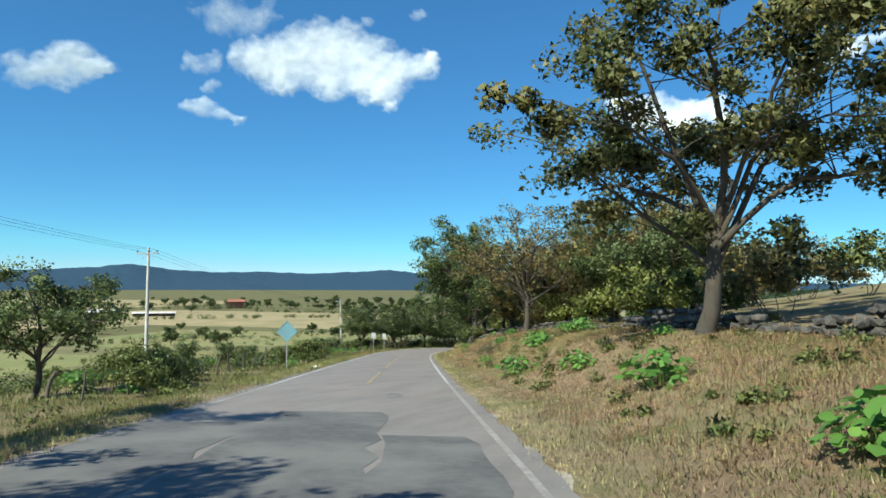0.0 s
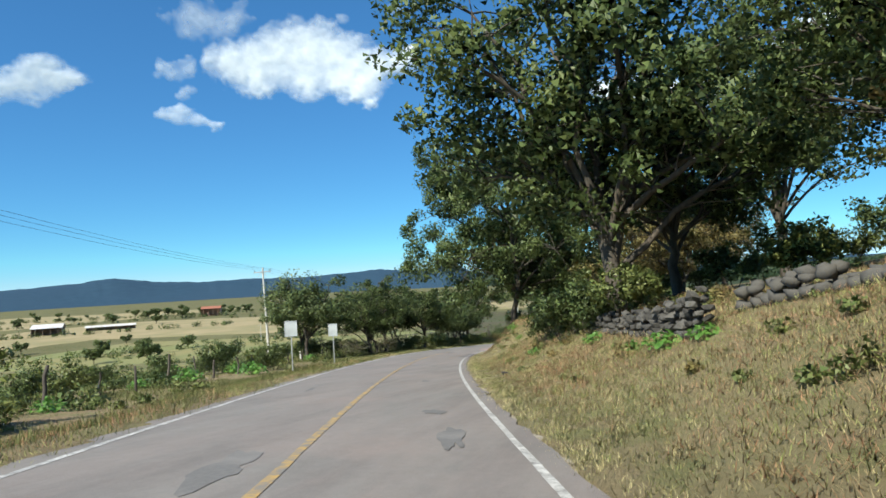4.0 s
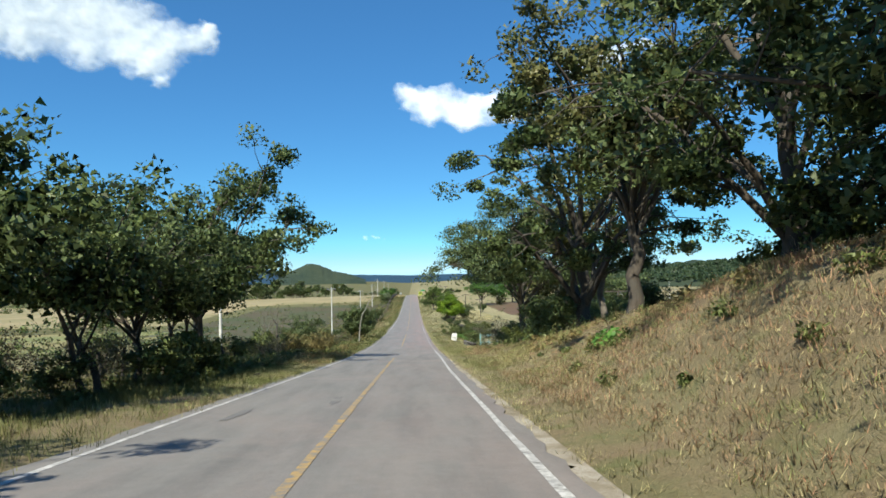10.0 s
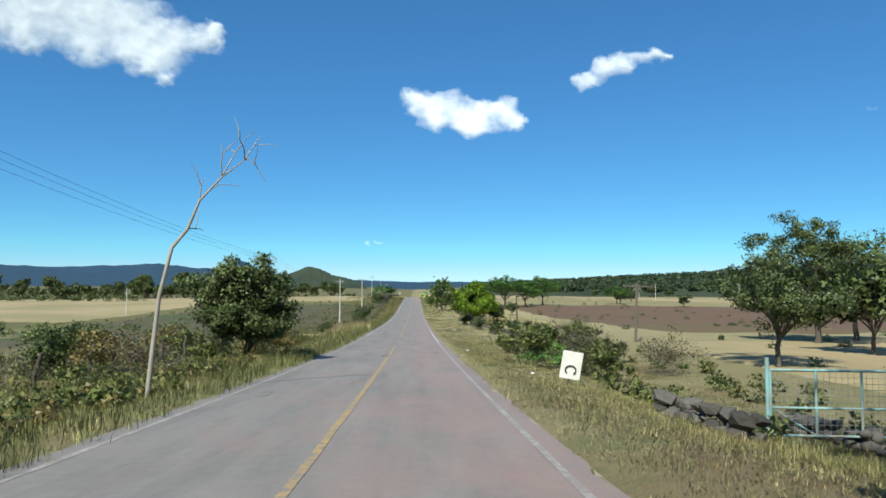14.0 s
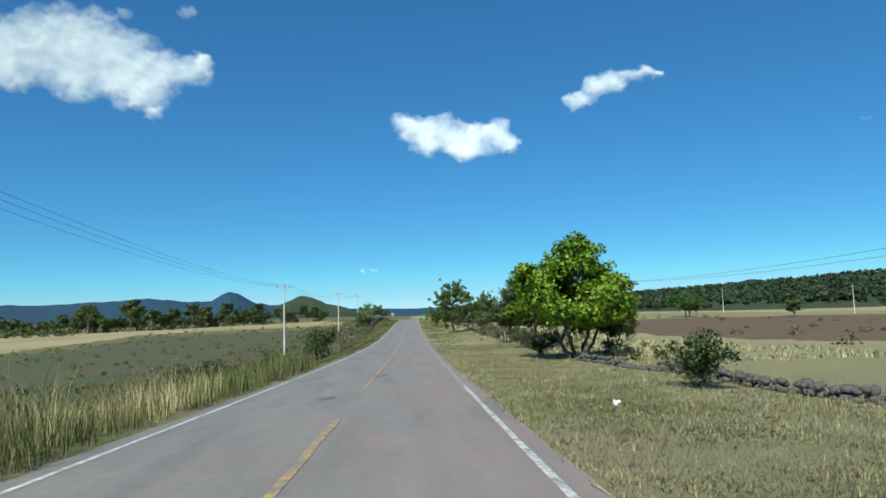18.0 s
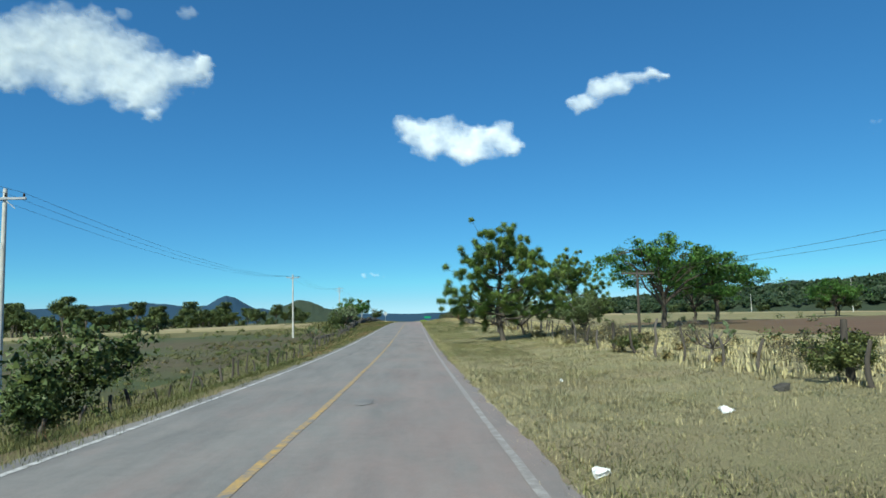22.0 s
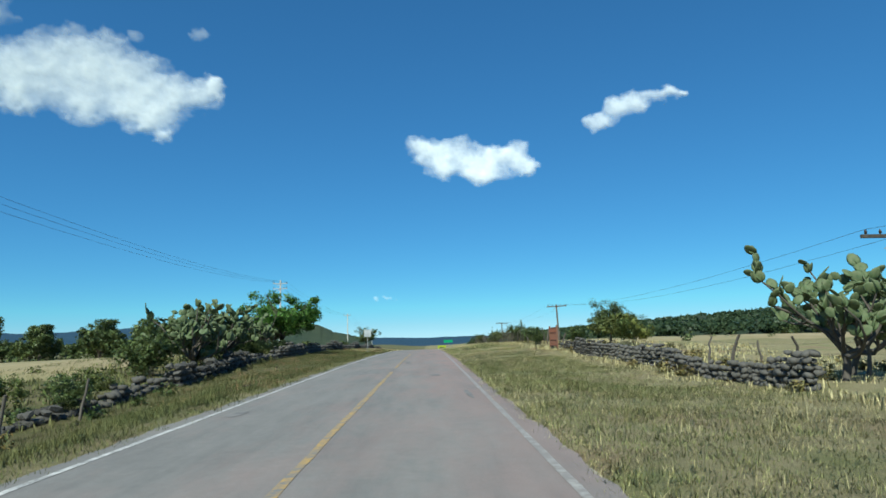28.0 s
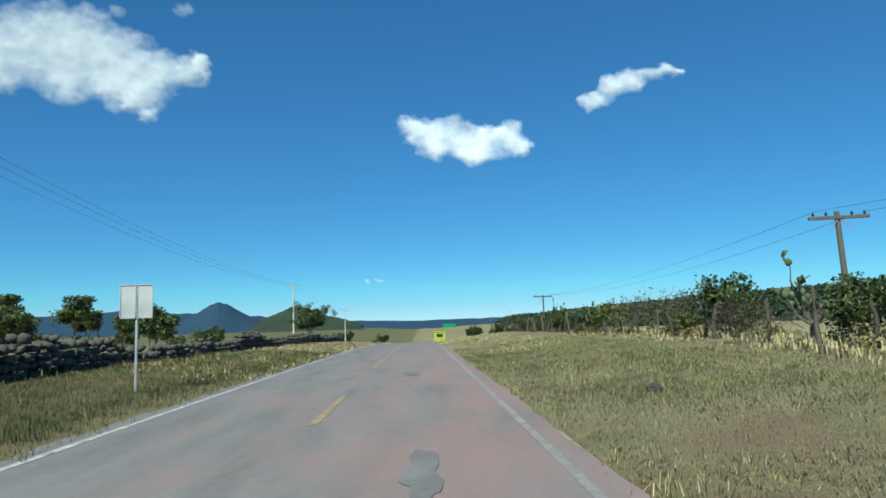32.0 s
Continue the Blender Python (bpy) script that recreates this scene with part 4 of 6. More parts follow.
def dead_snag(s, d):
    """A tall bare leaning stem with a few crooked twigs at its top."""
    rng = np.random.default_rng(91)
    x, y, z = spot(s, d, .1)
    ob = thing("dead_tree", x, y, z, 0, 1.13, "tall bare leaning dead stem with crooked twigs", "dead tree")
    stem = np.array([(0, 0, -.2), (.12, 0, 1.2), (.2, .05, 2.2), (.45, 0, 3.2), (.75, .05, 3.6), (1.0, 0, 4.2), (1.45, 0, 4.7), (1.9, .1, 5.1)])
    runs = [(stem, np.array([.055, .048, .043, .039, .034, .027, .019, .011]))]
    for j in (4, 5, 5, 6, 6, 7, 7, 7):
        e = stem[j] + rng.normal(0, .35, 3) + np.array([.2, 0, .45])
        b = bent(rng, stem[j], e, .1, 5)
        runs.append((b, np.linspace(.016, .005, 5)))
        runs.append((bent(rng, b[2], b[2] + rng.normal(0, .25, 3) + [0, 0, .2], .1, 4), np.linspace(.012, .004, 4)))
    v, f = tubes(runs, 6)
    part("stem", solid("stem", v, f, SUN_BLEACHED, True), ob)


dead_snag(226, -5.1)


def fallen_branch(s, d, turn, long, seed):
    """A bare pale branch lying on the slope."""
    rng = np.random.default_rng(seed)
    x, y, z = spot(s, d)
    ob = thing("fallen_branch", x, y, z + .06, turn, 1, "bare pale branch lying on the grassy bank", "branch")
    ax, ay = math.cos(radians(turn)), math.sin(radians(turn))
    ends = [(k * long, 0, float(ground_height(x + ax * k * long, y + ay * k * long)[0]) - z + .07 + .1 * math.sin(k * 3)) for k in np.linspace(0, 1, 7)]
    runs = [(np.array(ends), np.linspace(.014, .007, 7))]
    for j in (2, 3, 4, 5):
        e = np.array(ends[j]) + rng.normal(0, .12, 3) + np.array([.15, 0, .10])
        runs.append((bent(rng, ends[j], e, .1, 4), np.linspace(.007, .003, 4)))
    v, f = tubes(runs, 6)
    part("bough", solid("bough", v, f, PALE_BARK, True), ob)


fallen_branch(39.4, 4.4, 105, 1.2, 5)


# ---- poles, wires, signs, fences ----
def pole_mesh(high, r0, r1, sides, mat):
    z = np.array([-.4, 0, high * .5, high])
    r = np.array([r0, r0, (r0 + r1) / 2, r1])
    v, f = tubes([(np.stack([0 * z, 0 * z, z], -1), r), (np.array([[0, 0, high - .001], [0, 0, high + .002]]), np.array([r1, .004]))], sides)
    return solid("pole", v, f, mat, True)


def ring_stack(mat, r=.055):
    z = np.array([0, .03, .035, .09, .095, .15, .17, .2])
    q = np.array([.015, .015, r, r * .8, r * .95, r * .7, .02, .005])
    v, f = tubes([(np.stack([0 * z, 0 * z, z], -1), q)], 8)
    return solid("insulator", v, f, mat, True)


CONCRETE_POLE = pole_mesh(9.6, .15, .085, 8, CONCRETE)
WOOD_POLE = pole_mesh(4.9, .13, .095, 8, WEATHERED)
INSULATOR = ring_stack(CERAMIC)
CROSSARM = baked("crossarm", box(0, 0, 0, 1.9, .09, .10, .008), STEEL)
LONG_ARM = baked("crossarm", box(0, 0, 0, 2.6, .10, .13, .01), WEATHERED)
BRACE = baked("brace", box(0, 0, 0, .62, .012, .04), STEEL)


def power_pole(s, d, turn=0.0, lean=0.0, extra=False):
    x, y, z = spot(s, d)
    ob = thing("utility_pole", x, y, z, turn, 1, "pale concrete utility pole with steel crossarm", "utility pole", "poles along the road")
    ob.rotation_euler[1] = radians(lean)
    part("pole", CONCRETE_POLE, ob)
    arms = [9.15] + ([8.45] if extra else [])
    for h in arms:
        part("crossarm", CROSSARM, ob, pose(0, -.13, h))
        for k in (-.85, .1 if h > 9 else .5, .85):
            part("insulator", INSULATOR, ob, pose(k, -.13, h + .05))
        for sgn in (-1, 1):
            part("brace", BRACE, ob, pose(sgn * .27, -.13, h - .22, 0, sgn * 42, 0))
    return Vector((x, y, z))


def wood_pole(s, d, lean=0.0):
    x, y, z = spot(s, d)
    ob = thing("telegraph_pole", x, y, z, 4, 1, "old dark wooden telegraph pole with long crossarm", "utility pole", "telegraph poles across the field")
    ob.rotation_euler[1] = radians(lean)
    part("pole", WOOD_POLE, ob)
    part("crossarm", LONG_ARM, ob, pose(0, -.12, 4.65))
    for k in (-1.1, -.55, .55, 1.1):
        part("insulator", INSULATOR, ob, pose(k, -.12, 4.71))
    for sgn in (-1, 1):
        part("brace", BRACE, ob, pose(sgn * .24, -.12, 4.4, 0, sgn * 45, 0))
    return Vector((x, y, z))


def span(a, b, ks, high, sag, category="power line", label="dark sagging power wires between poles", r=.0075):
    ob = thing("power_line", *((a + b) / 2), 0, 1, label, category, "wires")
    mid = (a + b) / 2
    for k, h in ks:
        t = np.linspace(0, 1, 14)[:, None]
        p0, p1 = np.array(a) + [k, -.13, h], np.array(b) + [k, -.13, h]
        p = p0 + (p1 - p0) * t - np.array([0, 0, 1]) * sag * 4 * t * (1 - t) - np.array(mid)
        v, f = tubes([(p, np.full(14, r))], 4)
        part("wire", solid("wire", v, f, WIRE), ob)


LEFT_POLES = [power_pole(-24, -19), power_pole(50, -18.2), power_pole(125, -18, 0, -2), power_pole(209, -15.6), power_pole(286, -15.4), power_pole(358.5, -15.4), power_pole(430, -16.2),
              power_pole(510, -18.2, extra=True), power_pole(584, -18), power_pole(655, -18)]
for a, b in zip(LEFT_POLES, LEFT_POLES[1:]):
    span(a, b, ((-.85, 9.38), (.1, 9.38), (.85, 9.38)), 9, 1.1)
RIGHT_POLES = [wood_pole(209, 19.5), wood_pole(265, 19.5, 2), wood_pole(323, 18.5, -2), wood_pole(381, 19, 1), wood_pole(443, 18), wood_pole(505.5, 18.2, -2), wood_pole(569, 18), wood_pole(635, 18)]
for a, b in zip(RIGHT_POLES, RIGHT_POLES[1:]):
    span(a, b, ((-1.1, 4.9), (1.1, 4.9)), 5, .9, label="thin old telegraph wires between wooden poles", r=.007)
# far poles across the fields
for s, d in ((330, 95), (430, 110), (300, -120), (470, 96), (560, 120), (390, -75)):
    x, y, z = spot(s, d)
    ob = thing("utility_pole", x, y, z, 30, .75, "pale utility pole far across the field", "utility pole", "far poles")
    part("pole", CONCRETE_POLE, ob)
    part("crossarm", CROSSARM, ob, pose(0, -.13, 8.75))


def post_mesh(high, wide):
    return baked("post", box(0, 0, high / 2 - .1, wide, wide, high + .2, .006), STEEL)


def plate_sign(s, d, panels, high, label, turn=0.0, diamond=False, mat=None, category="road sign"):
    """A steel post that carries flat plates with folded rims, seen from behind."""
    x, y, z = spot(s, d)
    ob = thing("road_sign", x, y, z, turn, 1, label, category)
    part("post", post_mesh(high, .055), ob)
    for k, w, h, zc in panels:
        m = pose(k, -.045, zc, 0, 45 if diamond else 0, 0)
        plate = part("sign_plate", baked("plate", box(0, 0, 0, w, .006, h, .002), mat or SIGN_BACK), ob, m)
        for dx, dz, sx, sz in ((0, h / 2, w, .02), (0, -h / 2, w, .02), (w / 2, 0, .02, h), (-w / 2, 0, .02, h)):
            part("rim", baked("rim", box(dx, -.012, dz, sx, .025, sz), mat or SIGN_BACK), plate)
        part("clamp", baked("clamp", box(k, -.02, zc, .12, .05, .04, .005), STEEL), ob)


plate_sign(40, -6.0, [(0, .86, .86, 2.35)], 2.75, "diamond warning sign seen from its pale blue back", 18, True, SIGN_TEAL)
plate_sign(93.7, -5.5, [(0, .62, .76, 2.3)], 2.6, "rectangular road sign seen from its plain back", 14)
plate_sign(102.2, -5.1, [(0, .56, .76, 2.2)], 2.55, "rectangular road sign seen from behind", 10)
plate_sign(496.5, -5.4, [(-.2, .36, .8, 2.15), (.2, .36, .8, 2.15)], 2.55, "two worn sign panels on one galvanised post", 2)
plate_sign(618, 7.4, [(0, 2.6, .8, 3.2)], 3.6, "green highway direction board beyond the crest", 0, False, surface("green_sign_sheet", (.01, .22, .10), (.02, .28, .13), 4, 1, rough=.5, bump=.05))
# marker post
x, y, z = spot(121, -13.2)
gp = thing("marker_post", x, y, z, 0, 1, "short white roadside marker post", "marker post")
part("post", baked("post", box(0, 0, .35, .13, .11, 1.1, .02), CONCRETE), gp)
part("band", baked("band", box(0, -.058, .72, .12, .008, .12), BLACK), gp, None, "black band")
# small kiosk and warning board beyond the crest
x, y, z = spot(632, 5.8)
kiosk = thing("roadside_kiosk", x, y, z, 0, 1, "yellow-green painted roadside kiosk beyond the crest", "kiosk")
LIME = surface("lime_paint", (.42, .52, .04), (.52, .62, .06), 4, 1, (.36, .45, .05), rough=.6, bump=.1)
part("wall", baked("wall", box(0, 0, 1.2, 2.4, 2.0, 2.4, .02), LIME), kiosk)
part("roof", baked("roof", box(0, 0, 2.48, 2.8, 2.4, .14, .03), LIME), kiosk)
part("counter", baked("counter", box(0, -1.08, 1.1, 1.6, .2, .06, .01), WHITE_BOARD), kiosk)
part("window", baked("window", box(0, -1.005, 1.6, 1.5, .02, .8), BLACK), kiosk)

# white board with a horseshoe-like mark, leaning on the verge
x, y, z = spot(230.6, 5.9)
board = thing("notice_board", x, y, z, -8, 1, "small white hand-painted board leaning in the grass", "sign board")
part("panel", baked("panel", box(0, 0, .62, .62, .03, .86, .006), WHITE_BOARD), board, pose(0, 0, 0, 6, 9, 0))
v, f = tubes([(np.array([[.16 * math.cos(a), -.03, .47 + .14 * math.sin(a)] for a in np.linspace(-.9, 4.0, 12)]), np.full(12, .024))], 6)
part("painted_mark", solid("mark", v, f, BLACK), board, pose(0, 0, 0, 6, 9, 0), "black curved painted mark")
part("stake", baked("stake", box(0, .03, .25, .05, .03, .9), WEATHERED), board, pose(0, 0, 0, 6, 9, 0))


def tube_gate(s, d, turn):
    """A turquoise tubular farm gate with mesh infill."""
    x, y, z = spot(s, d)
    ob = thing("farm_gate", x, y, z, turn, 1, "faded turquoise tubular steel farm gate, closed", "gate")
    wide, high = 3.8, 1.45

    def bar(name, a, b, r=.026, under=None):
        v, f = tubes([(np.array([a, b], float), np.array([r, r]))], 8)
        return part(name, solid("bar", v, f, BLUE_PAINT, True), under or ob)
    for k in (0, wide):
        bar("post", (k - .06 if not k else k + .06, 0, -.2), (k - .06 if not k else k + .06, 0, high + .25), .045)
    for h in (.12, .68, high):
        bar("rail", (0, 0, h), (wide, 0, h))
    for k in (0, .9, 1.8, 2.7, wide):
        bar("upright", (k, 0, .12), (k, 0, high))
    bar("diagonal", (0, 0, .68), (.9, 0, .12), .018)
    runs = [(np.array([[k, .01, .12], [k, .01, high]]), np.full(2, .004)) for k in np.arange(.1, wide, .12)]
    runs += [(np.array([[0, .012, h], [wide, .012, h]]), np.full(2, .004)) for h in np.arange(.22, high, .12)]
    v, f = tubes(runs, 4)
    part("wire_mesh", solid("mesh", v, f, STEEL), ob)


tube_gate(223.6, 8.5, -7)

# rust-red barred gate beside the stone wall
def barred_gate(s, d, turn, wide=3.5, high=1.4):
    x, y, z = spot(s, d)
    ob = thing("barred_gate", x, y, z, turn, 1, "rust-red steel gate of close upright bars, closed", "gate")
    for k in (0, wide):
        part("gate_post", baked("gate_post", box(k, 0, high / 2 + .1, .11, .11, high + .5, .012), RUST), ob)
    for h in (.24, .66, 1.22, high + .2):
        part("rail", baked("rail", box(wide / 2, 0, h, wide - .11, .045, .05, .006), RUST), ob)
    bar = baked("upright_bar", box(0, .004, (high + .44) / 2, .028, .028, high - .09), RUST)
    for k in np.arange(.16, wide - .1, .125):
        part("upright_bar", bar, ob, pose(float(k), 0, 0))


barred_gate(473, 11.1, -92)

# fences of crooked posts and wire
POSTS = []
for k in range(7):
    rng = np.random.default_rng(60 + k)
    h = rng.uniform(.95, 1.45)
    p = bent(rng, (0, 0, -.3), (rng.normal(0, .12), rng.normal(0, .12), h), 0, 5)
    v, f = tubes([(p, np.array([.075, .07, .062, .055, .05]) * rng.uniform(.7, 1.25)), (np.array([p[-1], p[-1] + [0, 0, .02]]), np.array([.045, .005]))], 7)
    POSTS.append(solid("post", v, f, WEATHERED, True))


def post_fence(label, stations, seed, wires=3, group="", keep=1.0):
    rng = np.random.default_rng(seed)
    x, y, z = spot(*stations[0])
    ob = thing("wire_fence", x, y, z, 0, 1, label, "fence")
    tops = []
    for s, d in stations:
        px_, py_, pz_ = spot(s, d + rng.normal(0, .12))
        m = pose(px_ - x, py_ - y, pz_ - z, rng.normal(0, 5), rng.normal(0, 5), rng.uniform(0, 360)) @ Matrix.Scale(rng.uniform(.85, 1.15), 4)
        part("post", POSTS[rng.integers(len(POSTS))], ob, m)
        tops.append((px_ - x, py_ - y, pz_ - z))
    for w in range(wires):
        p = np.array(tops) + [0, 0, .35 + .33 * w] + rng.normal(0, .02, (len(tops), 3))
        v, f = tubes([(p, np.full(len(p), .004))], 4)
        part("wire", solid("wire", v, f, WIRE), ob)


def stations(s0, s1, step, d0, d1, seed):
    rng = np.random.default_rng(seed)
    s = np.arange(s0, s1, step)
    return [(float(a + rng.normal(0, .35)), float(d0 + (d1 - d0) * (a - s0) / (s1 - s0) + rng.normal(0, .1))) for a in s]


post_fence("crooked wooden fence posts with barbed wire along the field", stations(316, 442, 2.3, -9.6, -9.2, 1), 1)
post_fence("weathered fence posts and wire beside the grassy verge", stations(308, 374, 2.6, 10.6, 10.8, 2), 2)
post_fence("weathered fence posts and wire beyond the pines", stations(384, 452, 2.8, 13.4, 14.5, 3), 3)
post_fence("leaning fence posts and wire among the cactus", stations(474, 560, 2.4, 12.4, 11.5, 4), 4)
post_fence("old fence posts below the road bend", stations(18, 118, 3.0, -11.2, -11.8, 5), 5)
post_fence("old fence posts among the roadside scrub", stations(122, 245, 3.2, -12.0, -10.0, 6), 6)

# litter on the verge
for k, (s, d, size) in enumerate(((233, 5.2, .5), (284, 5.6, .9), (341, 6.8, .9), (337, 3.6, .6), (36, -3.7, .8), (118, 3.9, .9), (122, 3.8, .7), (247, 4.1, .8), (348, 5.6, .5), (143, 4.6, .6), (447, -2.0, .4))):
    rng = np.random.default_rng(80 + k)
    bm = bmesh.new()
    bmesh.ops.create_icosphere(bm, subdivisions=2, radius=.10 * size)
    for v in bm.verts:
        v.co = Vector((v.co.x * 1.5, v.co.y, v.co.z * .45)) + .03 * size * Vector(rng.normal(0, 1, 3))
    x, y, z = spot(s, d)
    ob = new("litter", baked("litter", bm, PLASTIC))
    ob.location, ob.rotation_euler = (x, y, z + .05), (0, 0, k)
    tagged(ob, "crumpled pale plastic litter lying on the verge", "litter", "litter")


# ---- tree cactus ----
def pad_mesh():
    bm = bmesh.new()
    bmesh.ops.create_uvsphere(bm, u_segments=8, v_segments=5, radius=1)
    for v in bm.verts:
        v.co = Vector((v.co.x * .15 * (1.1 - .2 * v.co.z), v.co.y * .03, .17 + v.co.z * .2))
    return baked("pad", bm, PAD, True)


PAD_MESH = pad_mesh()


def tree_cactus(s, d, size=1.0, seed=1, pads=90, label="tree-like prickly pear cactus with grey-green pads"):
    rng = np.random.default_rng(seed)
    x, y, z = spot(s, d, .05)
    ob = thing("tree_cactus", x, y, z, rng.uniform(0, 360), size, label, "cactus", "tree cactus")
    runs, ends = [], []
    fork = np.array([rng.normal(0, .15), rng.normal(0, .15), rng.uniform(.55, .9)])
    runs.append((bent(rng, (0, 0, -.2), fork, 0, 5), np.linspace(.10, .075, 5)))
    for k in range(8):
        a = 6.283 * k / 8 + rng.normal(0, .3)
        far = rng.uniform(.6, 1.5)
        tip = fork + np.array([math.cos(a) * far, math.sin(a) * far, rng.uniform(.7, 1.5) * (1.15 - .25 * far)])
        limb = bent(rng, fork, tip, -.12, 6)
        runs.append((limb, np.linspace(.052, .026, 6)))
        ends += [limb[-1], limb[4]]
        for _ in range(2):
            e = limb[3 + rng.integers(3)] + rng.normal(0, .3, 3) + np.array([0, 0, .35])
            runs.append((bent(rng, limb[3], e, 0, 4), np.linspace(.03, .018, 4)))
            ends.append(e)
    v, f = tubes(runs, 7)
    part("trunk", solid("trunk", v, f, WEATHERED, True), ob)
    at, way = [], []
    for _ in range(pads):
        if at and rng.uniform() < .5:
            j = rng.integers(len(at))
            base, up = at[j] + way[j] * .23, way[j]
        else:
            base, up = ends[rng.integers(len(ends))], np.array([0, 0, 1.0])
        w = up + rng.normal(0, .5, 3)
        w[2] = abs(w[2]) * .8 + .1
        w /= np.linalg.norm(w)
        at.append(base)
        way.append(w)
        m = Vector(w).to_track_quat("Z", "Y").to_matrix().to_4x4() @ pose(0, 0, 0, 0, 0, rng.uniform(0, 180))
        part("pad", PAD_MESH, ob, Matrix.Translation(base) @ m @ Matrix.Scale(rng.uniform(.55, .88), 4))


for k, (s, d, size, n) in enumerate(((393, 9.6, 1.1, 150), (386.5, 10.8, 1.2, 170), (396, 11.8, .9, 100), (439, 13.2, 1.3, 290), (441.5, 15, 1.2, 220), (456, -11.6, 1.45, 290), (460, -12.4, 1.35, 290), (464, -11.6, 1.4, 290), (468, -12.4, 1.3, 270), (471.5, -11.6, 1.25, 240),
                                     (418, -11.5, .9, 60), (500, 13.4, .8, 70), (522, 12.6, .8, 60), (534, 12.8, .9, 60), (420, 14.5, 1.0, 60), (488, 12.9, .7, 50), (352, 11.4, .6, 24))):
    tree_cactus(s, d, size, 200 + k, n)


# ---- shrubs and plants along the way ----
def scatter(kinds, s0, s1, d0, d1, n, size, seed, group):
    rng = np.random.default_rng(seed)
    for _ in range(n):
        plant(kinds[rng.integers(len(kinds))], float(rng.uniform(s0, s1)), float(rng.uniform(d0, d1)), float(size * rng.uniform(.65, 1.3)), group=group, sink=.1)


scatter(("shrub", "shrub_dark", "broadleaf", "shrub", "broadleaf"), 2, 120, -24, -7.5, 60, .8, 1, "scrub below the bend")
scatter(("shrub", "shrub_dark", "thicket", "shrub"), 118, 205, -16, -6.8, 46, .75, 2, "scrub below the bend")
scatter(("shrub", "thicket", "shrub_rust", "shrub_dark"), 196, 262, -16, -7.0, 38, .72, 3, "scrub beside the road")
scatter(("shrub_rust", "shrub", "shrub_bright", "thicket", "shrub_rust"), 24, 84, 11.5, 24, 36, 1.25, 4, "scrub on the bank")
scatter(("shrub_dark", "shrub_bright", "shrub"), 84, 176, 10.5, 22, 26, 1.05, 5, "scrub on the bank")
scatter(("shrub_dark", "shrub", "shrub_bright"), 176, 219, 10, 17, 18, .55, 6, "scrub by the gate")
scatter(("broadleaf", "broadleaf"), 6, 60, 5.5, 10.5, 12, .75, 7, "leafy plants on the bank")
scatter(("broadleaf", "broadleaf"), 62, 170, 5.5, 9.5, 14, .5, 8, "leafy plants on the bank")
scatter(("broadleaf", "thicket", "shrub"), 238, 262, 6.0, 13, 22, .75, 9, "plants beside the stone row")
scatter(("shrub", "thicket", "shrub_dark"), 262, 310, 7.5, 14, 8, .55, 10, "scrub beside the fence")
scatter(("shrub_dark", "thicket", "shrub"), 262, 345, -14, -7.5, 18, .6, 11, "scrub beside the fence")
scatter(("shrub", "thicket"), 310, 372, 10, 14, 16, .55, 12, "scrub beside the fence")
scatter(("thicket", "shrub", "shrub_dark"), 474, 560, 11, 15, 26, .75, 13, "scrub among the cactus")
scatter(("shrub_dark", "shrub"), 440, 520, -13, -10, 10, .5, 14, "scrub beside the wall")
plant("shrub_dark", 354, -10.2, 1.6, label="dense dark shrub beside the utility pole")
plant("shrub_dark", 352, -10.6, .9)

def scrub(label, s0, s1, d0, d1, n, size, seed, material, thin=130, leaf=.11):
    """Low clumps of leafy scrub, too many to count."""
    rng = np.random.default_rng(seed)
    x, y, _ = road_at(rng.uniform(s0, s1, n), rng.uniform(min(d0, d1), max(d0, d1), n))
    q = size * rng.uniform(.5, 1.4, n)
    mid = np.stack([x, y, ground_height(x, y) + .3 * q], -1)
    at = np.repeat(np.arange(n), thin)
    ball = rng.normal(0, 1, (len(at), 3))
    ball /= np.linalg.norm(ball, axis=1, keepdims=True)
    places = mid[at] + ball * q[at, None] * np.array([.75, .75, .6]) * rng.uniform(.3, 1.05, (len(at), 1))
    low = mid[at, 2] - .28 * q[at]
    places[:, 2] = np.maximum(places[:, 2], low + .05 * rng.uniform(0, 1, len(at)))
    v, f = leaf_cards(rng, places, leaf, .55)
    nrm = ball + rng.normal(0, .4, ball.shape) + np.array([0, 0, .4])
    tagged(new("scrub", solid("scrub", v, f, material, False, np.repeat(nrm, 3, 0))), label, "scrub", kind="stuff")


def hedge(x0, y0, x1, y1, seed):
    """A ragged row of field bushes and small trees between two places."""
    rng = np.random.default_rng(seed)
    n = int(math.hypot(x1 - x0, y1 - y0) / 3.2)
    u = rng.uniform(0, 1, n)
    x, y = x0 + (x1 - x0) * u + rng.normal(0, 3, n), y0 + (y1 - y0) * u + rng.normal(0, 3, n)
    q = rng.uniform(1.2, 3.6, n)
    at = np.repeat(np.arange(n), 80)
    ball = rng.normal(0, 1, (len(at), 3))
    ball /= np.linalg.norm(ball, axis=1, keepdims=True)
    mid = np.stack([x, y, ground_height(x, y) + .6 * q], -1)
    places = mid[at] + ball * q[at, None] * np.array([.9, .9, .75]) * rng.uniform(.4, 1.05, (len(at), 1))
    v, f = leaf_cards(rng, places, .6, .6)
    tagged(new("hedge", solid("hedge", v, f, DARK_LEAF, False, np.repeat(ball + np.array([0, 0, .4]), 3, 0))), "ragged dark green hedge across the fields", "hedge", kind="stuff")


